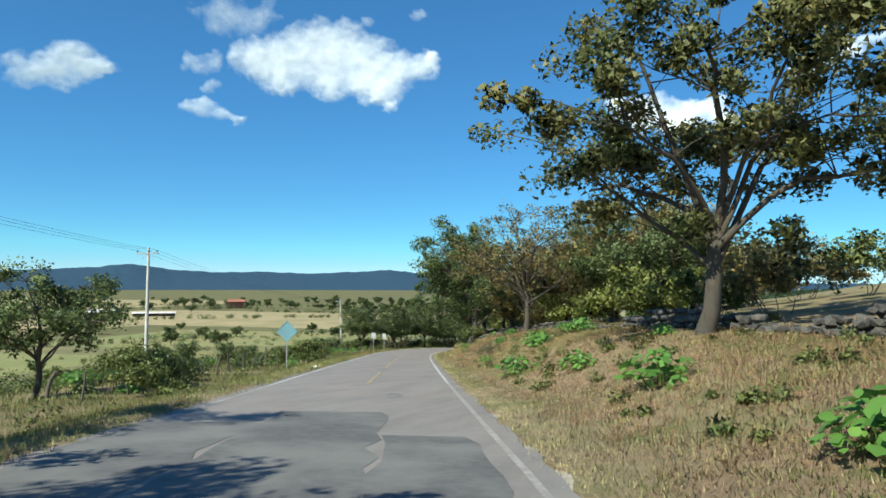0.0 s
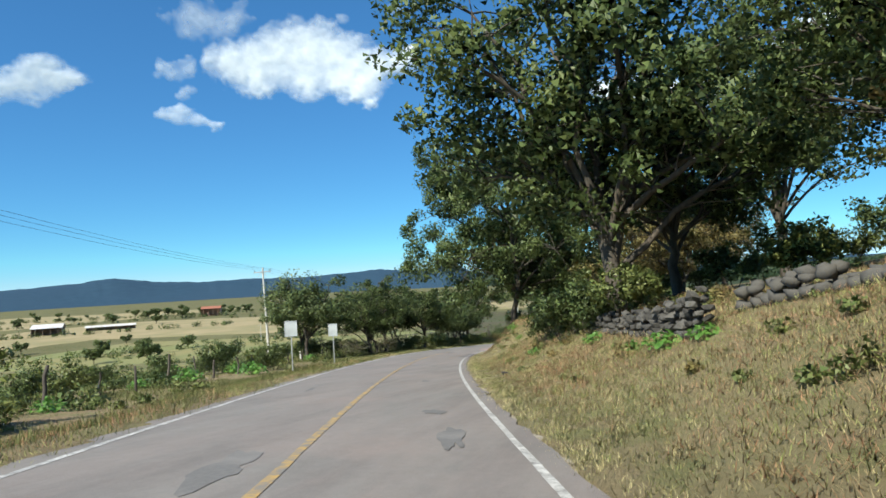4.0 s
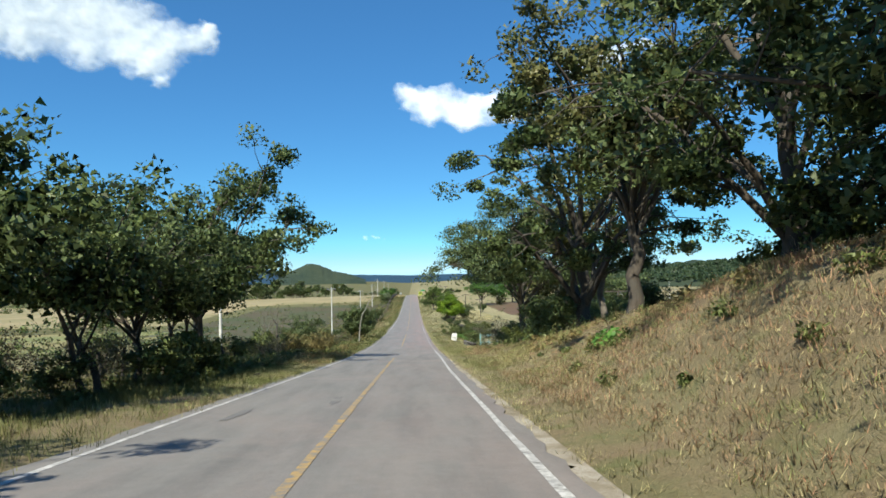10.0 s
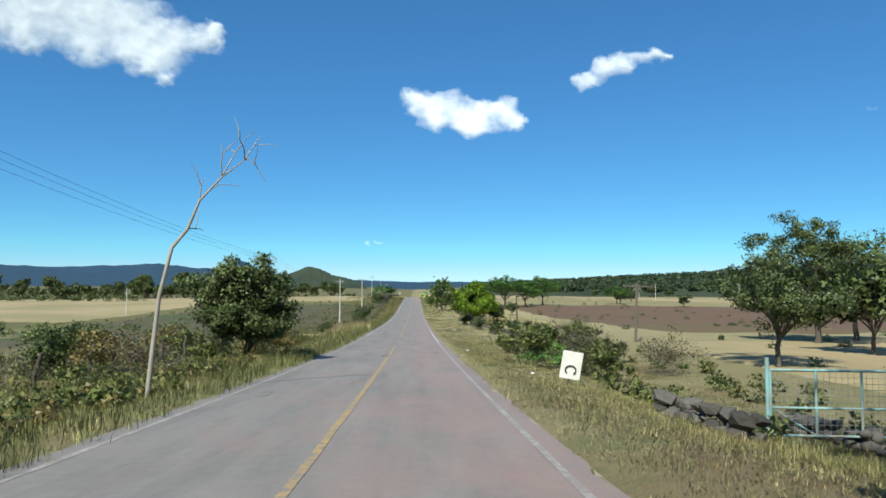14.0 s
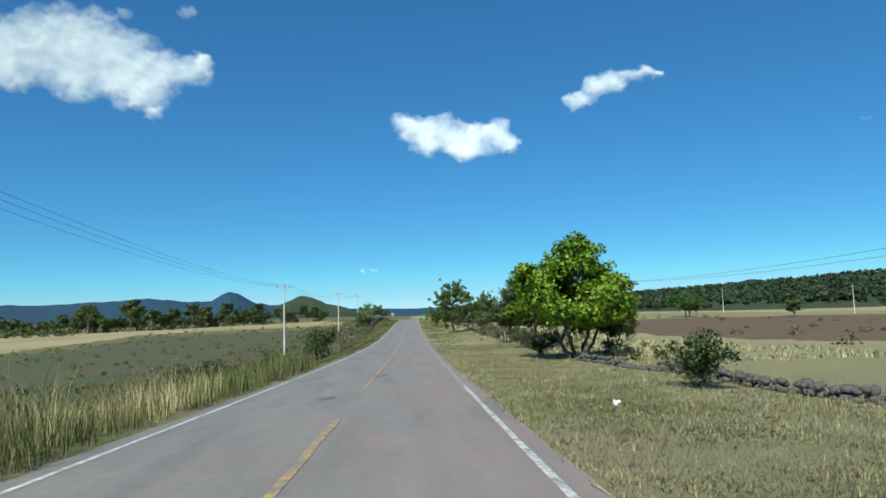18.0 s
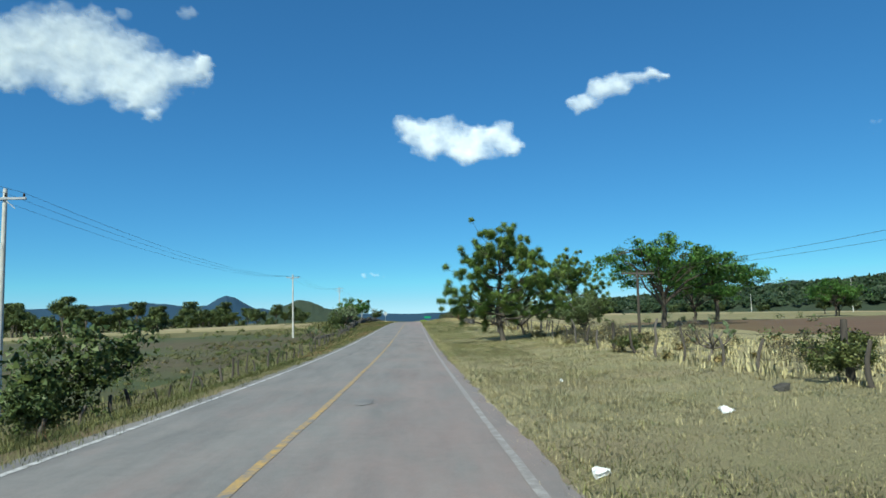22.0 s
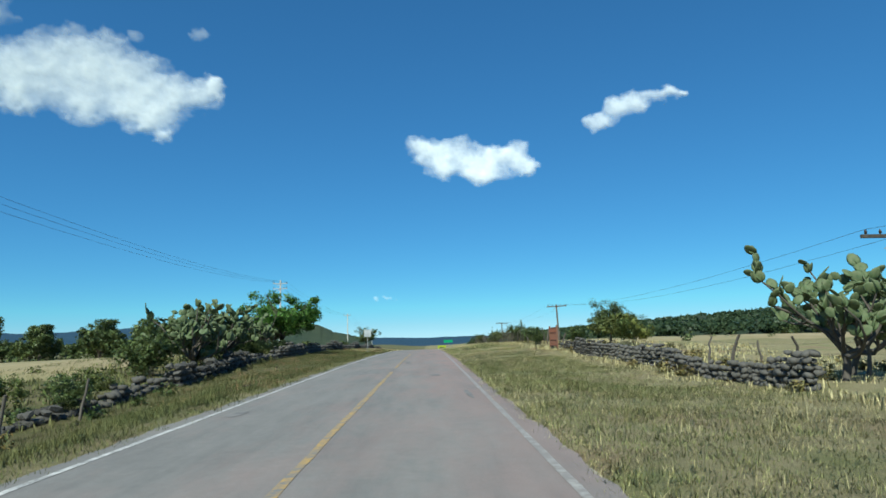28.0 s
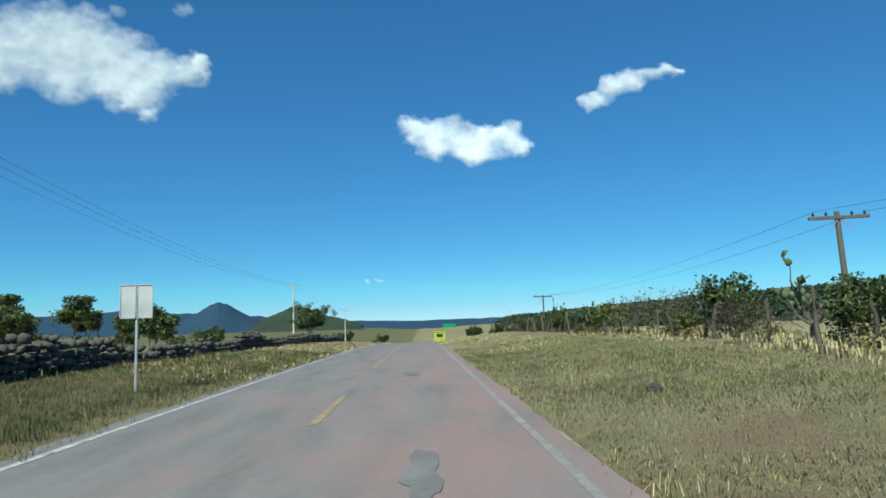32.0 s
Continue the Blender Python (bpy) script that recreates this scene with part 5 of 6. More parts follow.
scrub("low green scrub below the road bend", 0, 200, -26, -7, 330, .7, 51, SHRUB_LEAF)
scrub("tangled green scrub beside the road", 185, 264, -15, -6.4, 300, .62, 52, SHRUB_LEAF)
scrub("rusty low scrub beside the road", 188, 246, -8, -4.7, 130, .5, 63, RUST_LEAF)
scrub("green low scrub beside the road", 188, 246, -8, -4.9, 110, .5, 64, SHRUB_LEAF)
scrub("dry brown scrub beside the road", 180, 440, -24, -7.5, 130, .5, 53, RUST_LEAF)
scrub("low scrub along the fence", 262, 450, -18, -8.5, 180, .5, 54, DARK_LEAF)
scrub("green growth on the bank", 4, 176, 5, 13, 460, .3, 55, SHRUB_LEAF, 150, .07)
scrub("leafy green growth on the steep bank", 137, 153, 5, 8.5, 80, .45, 65, SHRUB_LEAF, 200, .075)
scrub("bright leafy growth on the steep bank", 137, 156, 5.2, 8.8, 30, .4, 66, PALE_SHRUB_LEAF, 200, .075)
scrub("rusty growth on the bank", 20, 200, 6, 14, 240, .36, 56, RUST_LEAF, 150, .08)
scrub("leafy growth beside the gate", 178, 264, 7.5, 16, 150, .6, 57, SHRUB_LEAF)
scrub("dry growth along the fence", 296, 560, 10.5, 18, 260, .45, 58, RUST_LEAF)
scrub("bushes scattered over the pasture", 262, 460, -70, -12, 380, .65, 59, SHRUB_LEAF, 90, .14)
scrub("bushes scattered over the field", 230, 560, 20, 70, 120, .8, 60, OLIVE_LEAF, 90, .16)
scrub("hedges on the valley floor", 40, 330, -160, -30, 330, 1.6, 61, DARK_LEAF, 90, .3)
scrub("dark bushes below the bend", 0, 130, -40, -9, 240, 1.1, 62, DARK_LEAF, 220, .14)
for k, (x0, y0, x1, y1) in enumerate(((-420, 330, -180, 470), (-300, 560, -120, 520), (-560, 470, -330, 620), (-200, 205, -90, 345), (-700, 640, -260, 700), (-250, 612, -90, 598), (-210, 600, -60, 612))):
    hedge(x0, y0, x1, y1, 70 + k)

# ---- far trees on the plain ----
def far_trees(seed, n, x0, x1, y0, y1, size, kinds=("far_oak", "far_olive")):
    rng = np.random.default_rng(seed)
    for _ in range(n):
        x, y = float(rng.uniform(x0, x1)), float(rng.uniform(y0, y1))
        kind = kinds[rng.integers(len(kinds))]
        ob = thing("tree", x, y, float(ground_height(x, y)[0]) - .1, float(rng.uniform(0, 360)), float(size * rng.uniform(.7, 1.3)), *TREE_TAGS[kind], "far field trees")
        part("trunk", KINDS[kind][0], ob)
        part("crown", KINDS[kind][1], ob)


far_trees(1, 26, -330, -70, 60, 330, .9)
far_trees(2, 46, -700, -220, 320, 900, 1.3)
far_trees(3, 40, -420, -90, 560, 980, 1.2)
far_trees(4, 22, 60, 330, 480, 1000, 1.1)
far_trees(5, 9, -80, -42, 570, 604, .9, ("gum", "gum", "far_oak"))
far_trees(15, 60, -230, -74, 570, 625, 1.15, ("far_oak", "gum", "far_oak"))
far_trees(16, 16, -125, -58, 585, 625, 1.0, ("gum", "far_oak"))
far_trees(6, 16, -300, -165, 600, 800, 1.0, ("gum", "far_oak"))
far_trees(7, 30, -900, -400, 300, 900, 1.4)
far_trees(8, 14, 12, 60, 640, 820, .8)
far_trees(9, 12, -70, -14, 640, 800, .7)
far_trees(10, 8, 70, 160, 250, 480, .8)


# ---- fields ----
def field(name, label, x0, x1, y0, y1, material, skew=0.0):
    xs, ys = np.linspace(x0, x1, 26), np.linspace(y0, y1, 26)
    gx, gy = np.meshgrid(xs, ys)
    rng = np.random.default_rng(int(abs(x0) + y0))
    edge = np.zeros_like(gx)
    edge[:, [0, -1]] = rng.normal(0, abs(x1 - x0) * .012, (26, 2))
    gx = gx + skew * (gy - y0) + edge
    z = ground_height(gx, gy).reshape(gx.shape) + .06 + .0005 * np.hypot(gx, gy - 240)
    z[[0, -1], :] -= .8
    z[:, [0, -1]] -= .8
    i, k = np.meshgrid(np.arange(25), np.arange(25), indexing="ij")
    f = np.stack([i * 26 + k, i * 26 + k + 1, (i + 1) * 26 + k + 1, (i + 1) * 26 + k], -1).reshape(-1, 4)
    tagged(new(name, solid(name, np.stack([gx, gy, z], -1).reshape(-1, 3), f, material, True)), label, "field", kind="structure")


field("field_1", "pale mown straw field beyond the fence", -420, -62, 350, 560, STRAW_FIELD)
field("field_2", "green crop field below the road", -210, -46, 225, 330, GREEN_FIELD)
field("field_3", "green crop field in the valley", -330, -120, 60, 205, GREEN_FIELD)
field("field_4", "straw field in the valley", -560, -240, 240, 420, STRAW_FIELD)
field("field_5", "ploughed brown field beyond the fence", 24, 150, 275, 420, BROWN_FIELD)
field("field_6", "pale stubble strip beside the gate", 16, 90, 226, 266, STRAW_FIELD)
field("field_7", "pale stubble field before the ridge", 60, 330, 470, 640, STRAW_FIELD)
field("field_8", "scrubby brown pasture beside the road fence", -66, -12, 268, 446, SCRUB_FIELD)
field("field_9", "straw field behind the dark stone wall", -180, -14, 450, 640, STRAW_FIELD)
field("field_10", "yellow pasture behind the cactus fence", 17, 56, 478, 640, STRAW_FIELD)
field("field_11", "straw field far out on the plain", -900, -460, 480, 900, STRAW_FIELD)


# ---- wooded hills ----
def hill_band(name, label, crest, deep, material, rough, n=260, seed=1, eye=0.0):
    """A long hill along a crest of (x, y, height)."""
    rng = np.random.default_rng(seed)
    c = np.array(crest, float)
    t = np.linspace(0, 1, n)
    u = np.linspace(0, 1, len(c))
    line = np.stack([np.interp(t, u, c[:, k]) for k in range(3)], -1)
    k = np.hanning(9)
    for j in range(3):
        line[:, j] = np.convolve(np.pad(line[:, j], 4, mode="edge"), k / k.sum(), mode="valid")
    way = line[:, :2] - np.array([0, 240.0])
    way /= np.linalg.norm(way, axis=1, keepdims=True)
    prof = [(-1, -12, 0), (-.72, .18, .4), (-.45, .46, .8), (-.2, .8, 1), (0, 1, 1), (.4, .7, 1), (1, 0, 0)]
    rows = []
    for off, h, r in prof:
        bump = np.convolve(np.pad(rng.normal(0, rough * 1.6, n), 1, mode="edge"), [.3, .4, .3], mode="valid") * r
        z = (line[:, 2] * h if h >= 0 else h + 0 * line[:, 2]) + bump
        rows.append(np.concatenate([line[:, :2] + way * off * deep, z[:, None]], 1))
    v = np.stack(rows, 1)
    m = len(prof)
    i, q = np.meshgrid(np.arange(n - 1), np.arange(m - 1), indexing="ij")
    f = np.stack([i * m + q, i * m + q + 1, (i + 1) * m + q + 1, (i + 1) * m + q], -1).reshape(-1, 4)
    return tagged(new(name, solid(name, v.reshape(-1, 3), f, material, True)), label, "hill", kind="structure")


def ring(far, table):
    return [(-far * math.sin(radians(a)), 240 + far * math.cos(radians(a)), far * math.tan(radians(e))) for a, e in table]


hill_band("backdrop_hill_1", "long wooded hills far behind the plain, coloured haze-blue", ring(2900, [(75, 1.3), (62, 1.5), (52, 1.4), (46, 1.75), (43, 2.1), (40, 1.65), (36, 1.45), (33, 1.55), (28, 1.4), (24, 1.6), (21, 1.8), (18, 1.45), (16, 1.5), (13, 1.15), (10, .9), (5, .55), (0, .4), (-6, .45), (-12, .7), (-20, .6)]), 420, HAZE_BLUE_HILL, 1, 320, 1)
hill_band("backdrop_hill_2", "dark cone-shaped wooded hill", ring(2300, [(18.5, .1), (17.4, .8), (16.4, 1.35), (15.4, 2.0), (14.8, 2.2), (14.1, 2.0), (13, 1.3), (12, .8), (11, .1)]), 260, HAZE_BLUE_HILL, .5, 120, 2)
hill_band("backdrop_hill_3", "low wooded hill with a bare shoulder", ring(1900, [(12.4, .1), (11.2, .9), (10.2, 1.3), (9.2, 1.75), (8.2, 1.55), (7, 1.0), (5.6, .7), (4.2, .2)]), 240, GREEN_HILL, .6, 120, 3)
hill_band("backdrop_ridge", "long dark green wooded ridge across the fields", [(90, 1180, 3), (150, 1010, 8), (230, 900, 13), (330, 800, 18), (430, 690, 26), (510, 520, 33), (560, 330, 32), (560, 120, 32)], 170, GREEN_HILL, 1.5, 260, 4)
hill_band("backdrop_ridge_far", "ridge behind the wooded ridge, coloured haze-blue", [(300, 1900, 18), (700, 1500, 26), (1000, 1100, 38), (1200, 700, 44), (1250, 200, 40)], 300, HAZE_BLUE_HILL, 3, 200, 5)


def wood_cover(seed, n, crest, deep):
    """Tree tops covering a ridge, too many to count."""
    rng = np.random.default_rng(seed)
    c = np.array(crest, float)
    t = rng.uniform(0, 1, n)
    u = np.linspace(0, 1, len(c))
    p = np.stack([np.interp(t, u, c[:, k]) for k in range(3)], -1)
    way = p[:, :2] - np.array([0, 240.0])
    way /= np.linalg.norm(way, axis=1, keepdims=True)
    off = rng.uniform(-.8, .05, n)
    p[:, :2] += way * (off * deep)[:, None]
    p[:, 2] *= np.interp(off, [-.8, -.72, -.45, -.2, 0, .4], [.1, .18, .46, .8, 1, .7])
    size = rng.uniform(1.8, 3.4, n)
    at = np.repeat(np.arange(n), 26)
    ball = rng.normal(0, 1, (len(at), 3))
    ball /= np.linalg.norm(ball, axis=1, keepdims=True)
    places = p[at] + ball * size[at, None] * np.array([1, 1, .8]) + np.array([0, 0, .8])
    v, f = leaf_cards(rng, places, 2.3, .7)
    tagged(new("ridge_wood", solid("ridge_wood", v, f, RIDGE_LEAF)), "dense oak wood covering the ridge", "wood", kind="stuff")


wood_cover(41, 3800, [(90, 1180, 3), (150, 1010, 8), (230, 900, 13), (330, 800, 18), (430, 690, 26), (510, 520, 33), (560, 330, 32)], 170)


# ---- farm buildings in the valley ----
def barn(x, y, turn, wide, deep, high, roof, walls, name, label):
    z = float(ground_height(x, y)[0])
    ob = thing(name, x, y, z, turn, 1, label, "farm building")
    for n, b in (("wall", box(0, deep / 2, high / 2, wide, .2, high)), ("wall", box(-wide / 2, 0, high / 2, .2, deep, high)), ("wall", box(wide / 2, 0, high / 2, .2, deep, high))):
        part(n, baked(n, b, walls), ob)
    for k in range(4):
        part("post", baked("post", box(-wide / 2 + wide * (k + .5) / 4, -deep / 2, high / 2, .25, .25, high), walls), ob)
    for sgn in (-1, 1):
        part("roof", baked("roof", box(0, 0, 0, wide + 1.2, deep * .62, .16), roof), ob, pose(0, sgn * deep * .27, high + deep * .09, -sgn * 19, 0, 0))
    return ob


ROOF_SHEET = surface("pale_sheet_roof", (.55, .56, .58), (.72, .73, .75), 2, .4, (.5, .45, .4), rough=.5, bump=.1)
TILE_ROOF = surface("red_tile_roof", (.30, .11, .07), (.42, .17, .11), 4, .5, (.25, .12, .09), bump=.4)
OCHRE_WALL = surface("ochre_plaster", (.42, .25, .17), (.52, .33, .24), 3, .5, (.36, .22, .16), bump=.2)
DARK_WALL = surface("dark_barn_boards", (.15, .11, .085), (.25, .19, .15), 4, .5, (.17, .14, .12), bump=.3)
barn(-336, 412, 35, 17, 12, 5, ROOF_SHEET, DARK_WALL, "barn", "open dark barn with pale sheet metal roof")
barn(-318, 446, 35, 30, 6, 2.6, ROOF_SHEET, DARK_WALL, "cattle_shed", "long low dark cattle shed")
barn(-358, 622, 25, 17, 11, 7, TILE_ROOF, OCHRE_WALL, "farmhouse", "ochre farmhouse with red tiled roof")


# ---- clouds ----
def cloud_white():
    m, t, n, l, p = shader("cloud_white")
    n.remove(p)
    dens = n.new("ShaderNodeAttribute")
    dens.attribute_name = "thickness"
    fine = noise_node(t, .011, 7, .62)
    add = n.new("ShaderNodeMath")
    add.operation = "MULTIPLY_ADD"
    add.inputs[1].default_value, add.inputs[2].default_value = .3, -.15
    l.new(fine, add.inputs[0])
    total = n.new("ShaderNodeMath")
    l.new(dens.outputs["Fac"], total.inputs[0])
    l.new(add.outputs[0], total.inputs[1])
    fac = ramp(t, total.outputs[0], [(.28, (0, 0, 0)), (.55, (.36, .36, .36)), (1.0, (.97, .97, .97))])
    bump = n.new("ShaderNodeBump")
    bump.inputs["Strength"].default_value, bump.inputs["Distance"].default_value = .06, 90
    l.new(total.outputs[0], bump.inputs["Height"])
    dif = n.new("ShaderNodeBsdfDiffuse")
    dif.inputs[0].default_value = (.78, .78, .78, 1)
    l.new(bump.outputs[0], dif.inputs["Normal"])
    # pale glow added to brighten the vapour, which gives off no light itself
    em = n.new("ShaderNodeEmission")
    em.inputs[0].default_value, em.inputs[1].default_value = (.86, .93, 1, 1), .36
    both = n.new("ShaderNodeAddShader")
    l.new(dif.outputs[0], both.inputs[0])
    l.new(em.outputs[0], both.inputs[1])
    clear = n.new("ShaderNodeBsdfTransparent")
    mx = n.new("ShaderNodeMixShader")
    l.new(fac, mx.inputs[0])
    l.new(clear.outputs[0], mx.inputs[1])
    l.new(both.outputs[0], mx.inputs[2])
    l.new(mx.outputs[0], n["Material Output"].inputs[0])
    return m


CLOUD = cloud_white()


def cloud(blobs, label, seed, full=1.0):
    """A billowing sheet of vapour far off, thick in the middle and thinning out to its ragged rim; blobs of azimuth, height and radius in degrees."""
    b = np.array(blobs)
    a0, a1 = (b[:, 0] - b[:, 2]).min() - 2, (b[:, 0] + b[:, 2]).max() + 2
    e0, e1 = (b[:, 1] - b[:, 2]).min() - 1.6, (b[:, 1] + b[:, 2]).max() + 1.6
    az, el = np.meshgrid(np.arange(a0, a1, .15), np.arange(e0, e1, .15))

    def wander(k, f, lift):
        return np.array([[noise.fractal(Vector((x * f + seed * 7 + lift, y * f * 1.25, seed + lift)), .7, 2.1, k) for x in row] for row, y in zip(az, el[:, 0])])
    wa, we = az + .75 * wander(4, .45, 0), el + .6 * wander(4, .5, 31)
    d = np.zeros_like(az)
    for a, e, r in blobs:
        d += np.exp(-(((wa - a) / (r * .95)) ** 2 + ((we - e) / (r * .72)) ** 2) * 1.1)
    d = full * (1 - np.exp(-1.5 * d)) + .08 * wander(4, .9, 57)
    d *= ease(np.minimum.reduce([az - a0, az.max() - az, el - e0, el.max() - el]) / 1.2)
    far = 4200 - 30 * np.clip(d, 0, 1)
    x = -far * np.sin(np.radians(az)) * np.cos(np.radians(el))
    y = 240 + far * np.cos(np.radians(az)) * np.cos(np.radians(el))
    z = far * np.sin(np.radians(el))
    h, w = az.shape
    i, k = np.meshgrid(np.arange(h - 1), np.arange(w - 1), indexing="ij")
    f = np.stack([i * w + k, i * w + k + 1, (i + 1) * w + k + 1, (i + 1) * w + k], -1).reshape(-1, 4)
    me = solid("cloud", np.stack([x, y, z], -1).reshape(-1, 3), f, CLOUD, True)
    me.attributes.new("thickness", "FLOAT", "POINT").data.foreach_set("value", d.ravel().astype(np.float32))
    tagged(new("cloud", me), label, "cloud", "clouds", kind="structure")


cloud([(33.0, 19.4, 2.0), (30.8, 19.2, 2.3), (28.3, 20.4, 2.9), (25.5, 20.9, 2.7), (22.6, 19.3, 3.0), (19.6, 19.1, 2.1), (17.2, 19.8, 1.1), (30.4, 17.8, 1.2), (26.4, 17.8, 1.6), (22.6, 17.6, 1.4), (20.8, 16.2, .8)], "large bright white cumulus cloud with ragged rim", 1)
cloud([(36.5, 22.6, 1.9), (34.3, 22.4, 2.1), (32.1, 23.2, 1.5), (18.4, 24.0, 1.0), (23.1, 23.3, .9)], "thin white wisps above the large cloud", 2, .62)
cloud([(38.0, 18.5, 1.1), (36.2, 19.0, 1.0), (36.6, 17.0, .8)], "small faint white wisp", 3, .7)
cloud([(38.4, 15.1, .8), (37.2, 15.0, 1.0), (35.4, 14.8, 1.0), (34.2, 14.5, .7)], "small white cloud scrap", 4, .8)
cloud([(49.8, 16.2, 1.7), (47.7, 17.1, 1.8), (46.0, 17.5, 1.6), (44.7, 17.2, .9)], "white cumulus bank at the edge of the sky", 5)
cloud([(.1, 15.7, 1.5), (-2.4, 15.5, 1.8), (-5.3, 14.7, 1.5), (-7.5, 14.9, 1.7), (-1.7, 14.2, 1.3), (-4.6, 13.8, 1.3), (-8.8, 14.1, .8)], "compact bright white cumulus cloud", 6)
cloud([(-14.5, 17.2, 1.0), (-16.2, 18.2, 1.1), (-18.0, 18.4, 1.2), (-20.1, 18.6, 1.0), (-21.4, 18.6, .5)], "narrow slanting white cloud", 7, .92)
cloud([(4.1, 3.7, .34), (3.3, 3.75, .4), (2.5, 3.7, .3)], "tiny faint cloud low over the road", 8, .6)
cloud([(-35.5, 12.7, 1.1)], "faint wisp high over the ridge", 9, .36)


# ---- dry stone walls, stone by stone ----
def rock(seed, r=.5):
    rng = np.random.default_rng(seed)
    bm = bmesh.new()
    bmesh.ops.create_icosphere(bm, subdivisions=1, radius=r)
    for v in bm.verts:
        v.co = Vector((v.co.x * rng.uniform(.8, 1.15), v.co.y * rng.uniform(.7, 1.0), v.co.z * rng.uniform(.5, .8))) * rng.uniform(.72, 1.25)
    return baked("stone", bm, STONE)


ROCKS = [rock(300 + k) for k in range(9)]


def stone_wall(label, s0, s1, d0, d1, high, size, seed, limit=290, gaps=0.0, thick=2):
    rng = np.random.default_rng(seed)
    x0, y0, z0 = spot(s0, d0)
    ob = thing("stone_wall", x0, y0, z0, 0, 1, label, "stone wall", "stone walls")
    places = []
    n = int(abs(s1 - s0) / (size * .92)) + 1
    for i in range(n):
        u = i / max(1, n - 1)
        s = s0 + (s1 - s0) * u
        d = d0 + (d1 - d0) * u + .25 * math.sin(s * .21 + seed)
        top = high * (.78 + .3 * math.sin(s * .37 + seed) * math.sin(s * .11) + rng.normal(0, .08))
        if rng.uniform() < gaps:
            top *= .35
        for layer in range(max(1, int(round(top / (size * .62))))):
            for row in range(thick):
                q = size * rng.uniform(.75, 1.25)
                x, y, z = spot(s + rng.normal(0, .05), d + (row - (thick - 1) / 2) * size * .75 + rng.normal(0, .04))
                places.append((x - x0, y - y0, z - z0 + size * (.2 + .6 * layer) + rng.normal(0, .02), q, rng.uniform(0, 360), rng.normal(0, 14)))
    verts, faces, base = [], [], 0
    for i, (x, y, z, q, a, t) in enumerate(places):
        m = pose(x, y, z, t, t * .7, a) @ Matrix.Scale(q, 4)
        me = ROCKS[i % len(ROCKS)]
        if i < limit:
            part("stone", me, ob, m)
        else:
            verts += [m @ v.co for v in me.vertices]
            faces += [[base + k for k in p.vertices] for p in me.polygons]
            base += len(me.vertices)
    if verts:
        rest = part("stones", solid("stones", np.array([v[:] for v in verts]), np.array(faces), STONE), ob, None, "the rest of the piled stones")
        tagged(rest, kind="stuff")


stone_wall("tumbled dry stone wall of grey field stones", 470.5, 437, 11.6, 11.4, 1.05, .29, 1, 300, .05)
stone_wall("long dark dry stone wall along the verge", 449, 575, -9.6, -9.6, 1.05, .42, 2, 300)
stone_wall("broken dark stone wall with brush", 424, 449, -11.6, -9.9, .6, .42, 3, 140, .3)
stone_wall("pale tumbled stone wall on the bank", 8, 30, 11.6, 11.4, .75, .42, 4, 150, .1)
stone_wall("overgrown remains of a stone wall", 30, 46, 11.4, 11.8, .4, .42, 14, 60, .5)
stone_wall("mossy stone wall along the top of the bank", 46, 74, 11.8, 8.4, .55, .44, 5, 120, .35)
stone_wall("pale stone wall along the bank's top", 74, 128, 7.4, 11.4, .85, .34, 6, 260, .12)
stone_wall("stone wall half hidden under the trees", 128, 172, 11.8, 11.5, .7, .44, 7, 120, .2)
stone_wall("low rubble wall in the shade", 186, 226, 11.8, 10.6, .6, .42, 8, 120, .2)
stone_wall("low row of dark field stones", 262, 300, 12.2, 8.8, .4, .28, 9, 160, .2)
stone_wall("pile of pale boulders beside the gate", 222.6, 225.4, 7.5, 6.9, .6, .5, 10, 40)
for k in range(34):
    rng = np.random.default_rng(500 + k)
    s, d = float(rng.uniform(0, 520)), float(rng.choice([-1, 1]) * rng.uniform(4.4, 9))
    x, y, z = spot(s, d)
    ob = new("field_stone", ROCKS[k % 9])
    q = float(rng.uniform(.12, .38))
    ob.location, ob.rotation_euler, ob.scale = (x, y, z + .15 * q), (rng.normal(0, .2), rng.normal(0, .2), rng.uniform(0, 6)), (q,) * 3
    tagged(ob, "loose grey stone lying in the grass", "stone", "loose stones")


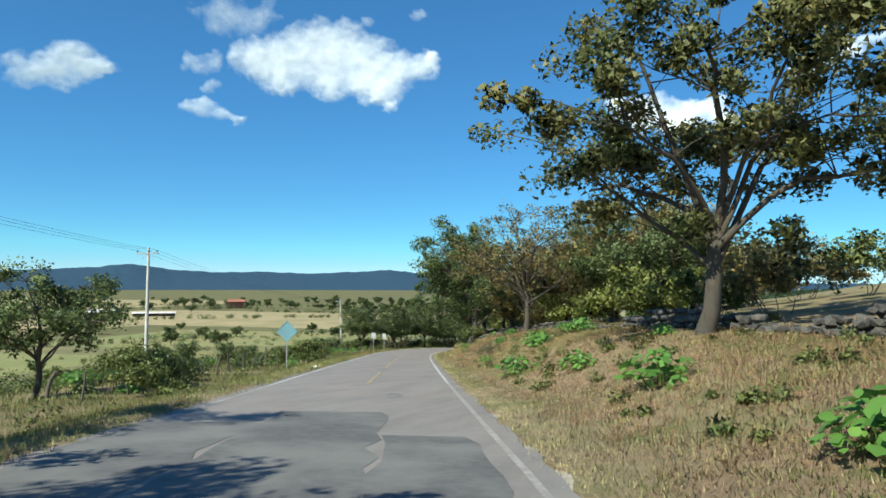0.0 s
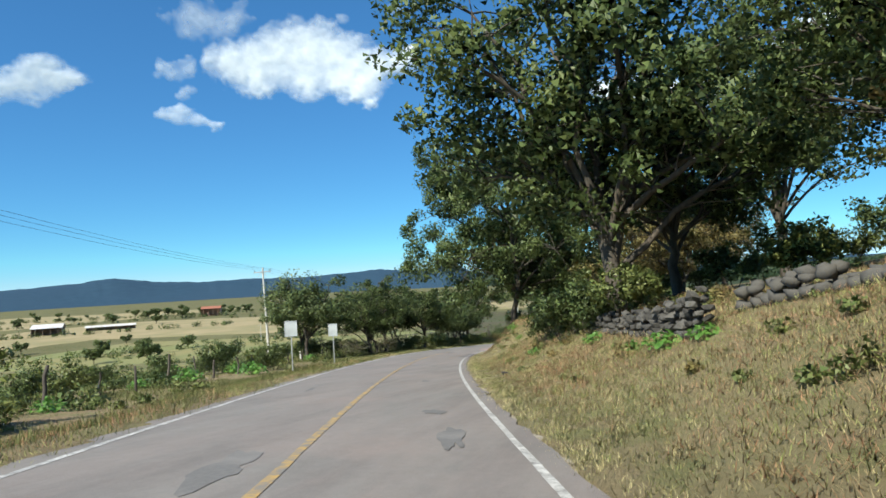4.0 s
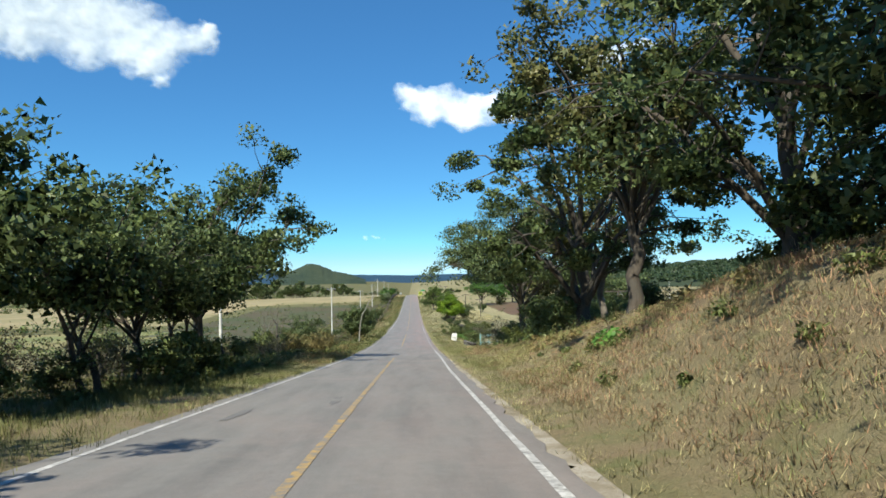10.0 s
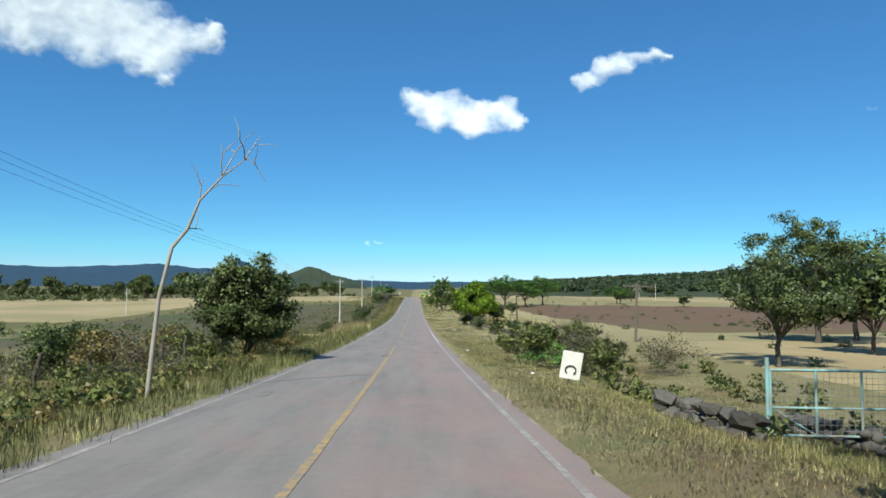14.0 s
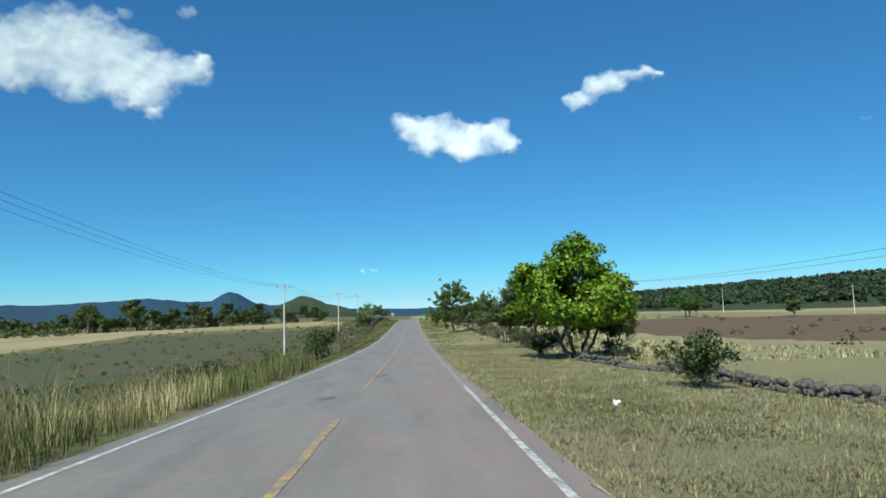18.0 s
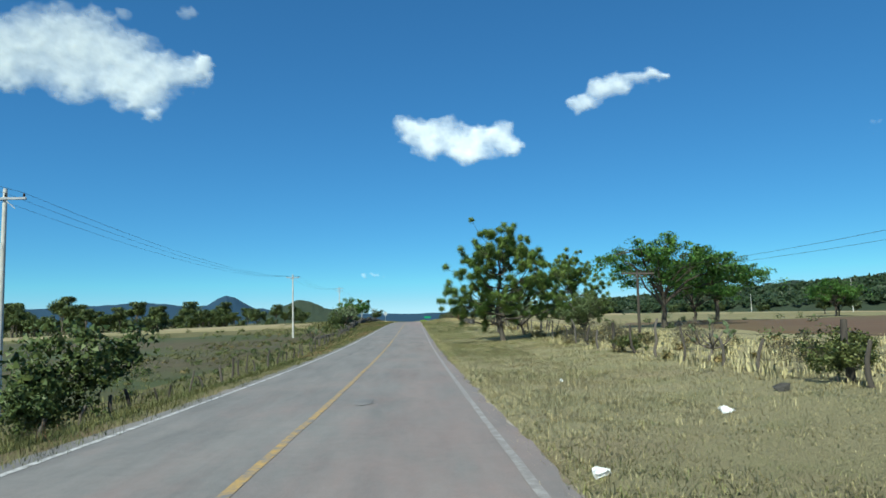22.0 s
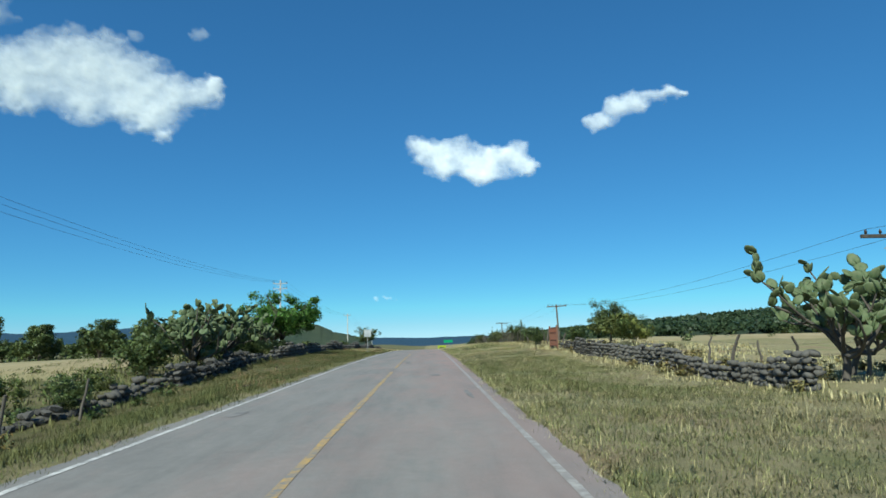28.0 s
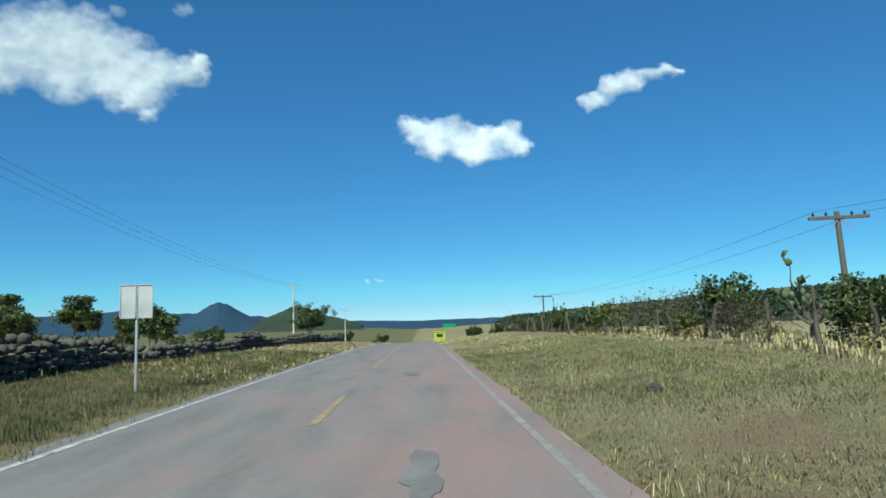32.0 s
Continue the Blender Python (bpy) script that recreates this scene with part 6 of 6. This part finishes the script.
# ---- grass ----
def grass(name, label, material, s0, s1, d0, d1, per, high, seed, blades=9, lean=.7, patchy=0.0, wide=.005):
    """Tufts of blades scattered over a stretch of verge; per square metre, of a height."""
    rng = np.random.default_rng(seed)
    n = int(abs(s1 - s0) * abs(d1 - d0) * per)
    s, d = rng.uniform(s0, s1, n), rng.uniform(min(d0, d1), max(d0, d1), n)
    x, y, _ = road_at(s, d)
    if patchy:
        keep = .6 * ripple(x * .8 + seed, y * .8 - seed) + 1.0 * ripple(x * .31 - seed * 1.7, y * .27 + seed) + rng.normal(0, .3, n) > patchy - .6
        x, y = x[keep], y[keep]
        n = len(x)
    z = ground_height(x, y)
    tall = high * rng.uniform(.5, 1.35, n) * (1 + .35 * ripple(x * .5 + 3, y * .5))
    root = np.repeat(np.stack([x, y, z - .02], -1), blades, 0)
    tall = np.repeat(np.clip(tall, .05, None), blades)
    m = len(root)
    a = rng.uniform(0, 6.283, m)
    out = np.stack([np.cos(a), np.sin(a), 0 * a], -1)
    side = np.stack([-np.sin(a), np.cos(a), 0 * a], -1)
    root = root + np.stack([np.cos(a * 7.3), np.sin(a * 7.3), 0 * a], -1) * (.30 * rng.uniform(0, 1, m) ** .7)[:, None]
    h = tall * rng.uniform(.55, 1.1, m)
    tilt = lean * rng.uniform(.2, 1.2, m)
    tip = root + out * (h * tilt)[:, None] + np.array([0, 0, 1]) * (h * (1 - .25 * tilt))[:, None]
    w = side * (wide * rng.uniform(.7, 1.4, m))[:, None]
    nrm = rng.normal(0, .25, (m, 3)) + np.array([-.1, -.25, 1.0])
    if high < .25:
        v, i = np.stack([root - w, root + w, tip], 1).reshape(-1, 3), np.arange(m)[:, None] * 3
        me = solid(name, v, i + np.array([[0, 1, 2]]), material, False, np.repeat(nrm, 3, 0))
    else:
        mid = root + out * (h * tilt * .35)[:, None] + np.array([0, 0, 1]) * (h * .62)[:, None]
        v, i = np.stack([root - w, root + w, mid + w * .8, mid - w * .8, tip], 1).reshape(-1, 3), np.arange(m)[:, None] * 5
        me = solid(name, v, [i + np.array([[0, 1, 2, 3]]), i + np.array([[3, 2, 4]])], material, False, np.repeat(nrm, 5, 0))
    tagged(new(name, me), label, "grass", kind="stuff")


G, T, R = ("green verge grass mixed with dry stems", GREEN_GRASS), ("dry straw-coloured grass on the verge", STRAW), ("reddish seeding grass on the bank", RED_GRASS)
O = ("olive-green rough grass below the road", OLIVE_GRASS)
# first stretch: bank and lower verge
grass("grass", *T, -6, 130, 3.05, 5.4, 15, .12, 1, 14, 1.0)
grass("grass", "fine tan grass covering the bank", BANK_GRASS, -6, 262, 4.0, 13, 24, .12, 50, 13, 1.5)
grass("grass", *R, -6, 214, 4.4, 12.5, 24, .14, 2, 12, 1.3, patchy=.35)
grass("grass", *T, -6, 210, 4.2, 12.5, 6, .12, 3, 12, 1.3, patchy=.8)
grass("grass", *G, -6, 210, 3.6, 12.5, 26, .13, 4, 12, 1.2, patchy=.6)
grass("grass", *R, -6, 210, 5, 12.5, .5, .34, 41, 18, .8, patchy=.6, wide=.004)
grass("grass", *T, 130, 262, 3.05, 6.0, 8, .13, 5, 14, 1.2)
grass("grass", *G, 176, 262, 3.6, 12, 14, .2, 6, 12, 1.0, patchy=.3)
grass("grass", *T, 205, 262, 4.2, 14, 3, .2, 7, 12, .9, patchy=.3)
grass("grass", *T, -6, 120, -3.3, -6, 2, .16, 8, 12, .8, patchy=.5)
grass("grass", *R, -6, 120, -3.6, -8, 3.5, .22, 43, 12, .9, patchy=.6)
grass("grass", *G, -6, 200, -3.4, -8, 16, .17, 9, 11, 1.0, patchy=.2)
grass("grass", *O, -6, 200, -3.4, -8, 12, .2, 49, 10, .8)
grass("grass", *O, -6, 200, -5, -13, 13, .26, 44, 10, .8, patchy=.2)
grass("grass", *T, 110, 200, -3.3, -6, 6, .18, 10, 12, .8, patchy=.4)
grass("grass", *T, 186, 262, -3.6, -9, 2.5, .42, 11, 12, .8, patchy=.5)
grass("grass", *R, 186, 262, -3.6, -9, 4, .4, 45, 12, .8, patchy=.7)
grass("grass", *O, 186, 264, -3.5, -11, 12, .42, 12, 12, .8)
grass("grass", *G, 186, 264, -3.4, -6, 8, .25, 51, 12, .9, patchy=.5)
grass("grass", *O, -6, 262, -12, -24, 1.5, .4, 13, 7, wide=.018)
# the straight
grass("grass", *G, 390, 520, 3.2, 9.5, 16, .14, 52, 12, 1.1, patchy=.25)
grass("grass", *O, 405, 450, 5.0, 11, 8, .2, 53, 12, 1.0, patchy=.5)
grass("grass", *T, 264, 294, -3.9, -6.6, 1.6, 1.3, 14, 16, .5, patchy=.35)
grass("grass", "tall tawny plume grass beside the road", BANK_GRASS, 264, 291, -4.2, -8.5, 1.9, 1.7, 47, 22, .8, patchy=.3)
grass("grass", *O, 262, 300, -3.8, -9, 9, .7, 48, 12, .6, patchy=.2)
grass("grass", *O, 262, 306, -3.8, -8.5, 12, 1.1, 31, 12, .7, patchy=.3)
grass("grass", *T, 262, 312, -7, -14, 4, .6, 15, 7, patchy=.3)
grass("grass", *O, 286, 520, -3.9, -9.5, 22, .2, 16, 13, .9)
grass("grass", *O, 286, 520, -3.3, -5.2, 16, .13, 46, 13, .9)
grass("grass", *R, 286, 520, -3.7, -9.5, 3, .24, 17, 12, .7, patchy=.8)
grass("grass", *T, 262, 402, 3.05, 7.2, 26, .12, 18, 16, 1.5)
grass("grass", *T, 402, 520, 3.05, 7.2, 13, .13, 54, 15, 1.4)
grass("grass", *O, 402, 520, 3.3, 9, 14, .14, 55, 12, 1.2, patchy=.2)
grass("grass", *G, 262, 520, 3.2, 7.2, 20, .12, 19, 14, 1.3, patchy=.8, wide=.005)
grass("grass", *T, 262, 520, 7.2, 11.5, 15, .13, 29, 12, 1.4)
grass("grass", *G, 262, 520, 7.2, 11, 12, .12, 30, 12, 1.2, patchy=.8)
grass("grass", *T, 262, 520, 3.0, 4.1, 1.2, .25, 26, 9, .8, patchy=.5, wide=.004)
grass("grass", *T, 262, 520, 4.5, 10, .35, .3, 27, 14, .8, patchy=.5, wide=.004)
grass("grass", *T, 296, 520, 10, 22, 2, .3, 20, 7, wide=.015)
grass("grass", *O, 262, 520, -9, -26, 2.2, .35, 21, 7, wide=.018)
grass("grass", *T, 510, 640, 3.25, 9, 5, .15, 22, wide=.02)
grass("grass", *T, 500, 640, -3.5, -9, 5, .15, 23, wide=.02)
grass("grass", *R, 470, 560, 5, 11, 2, .14, 24, patchy=.4)
grass("grass", *R, 455, 560, -4.2, -9, 4, .24, 25, patchy=.3)
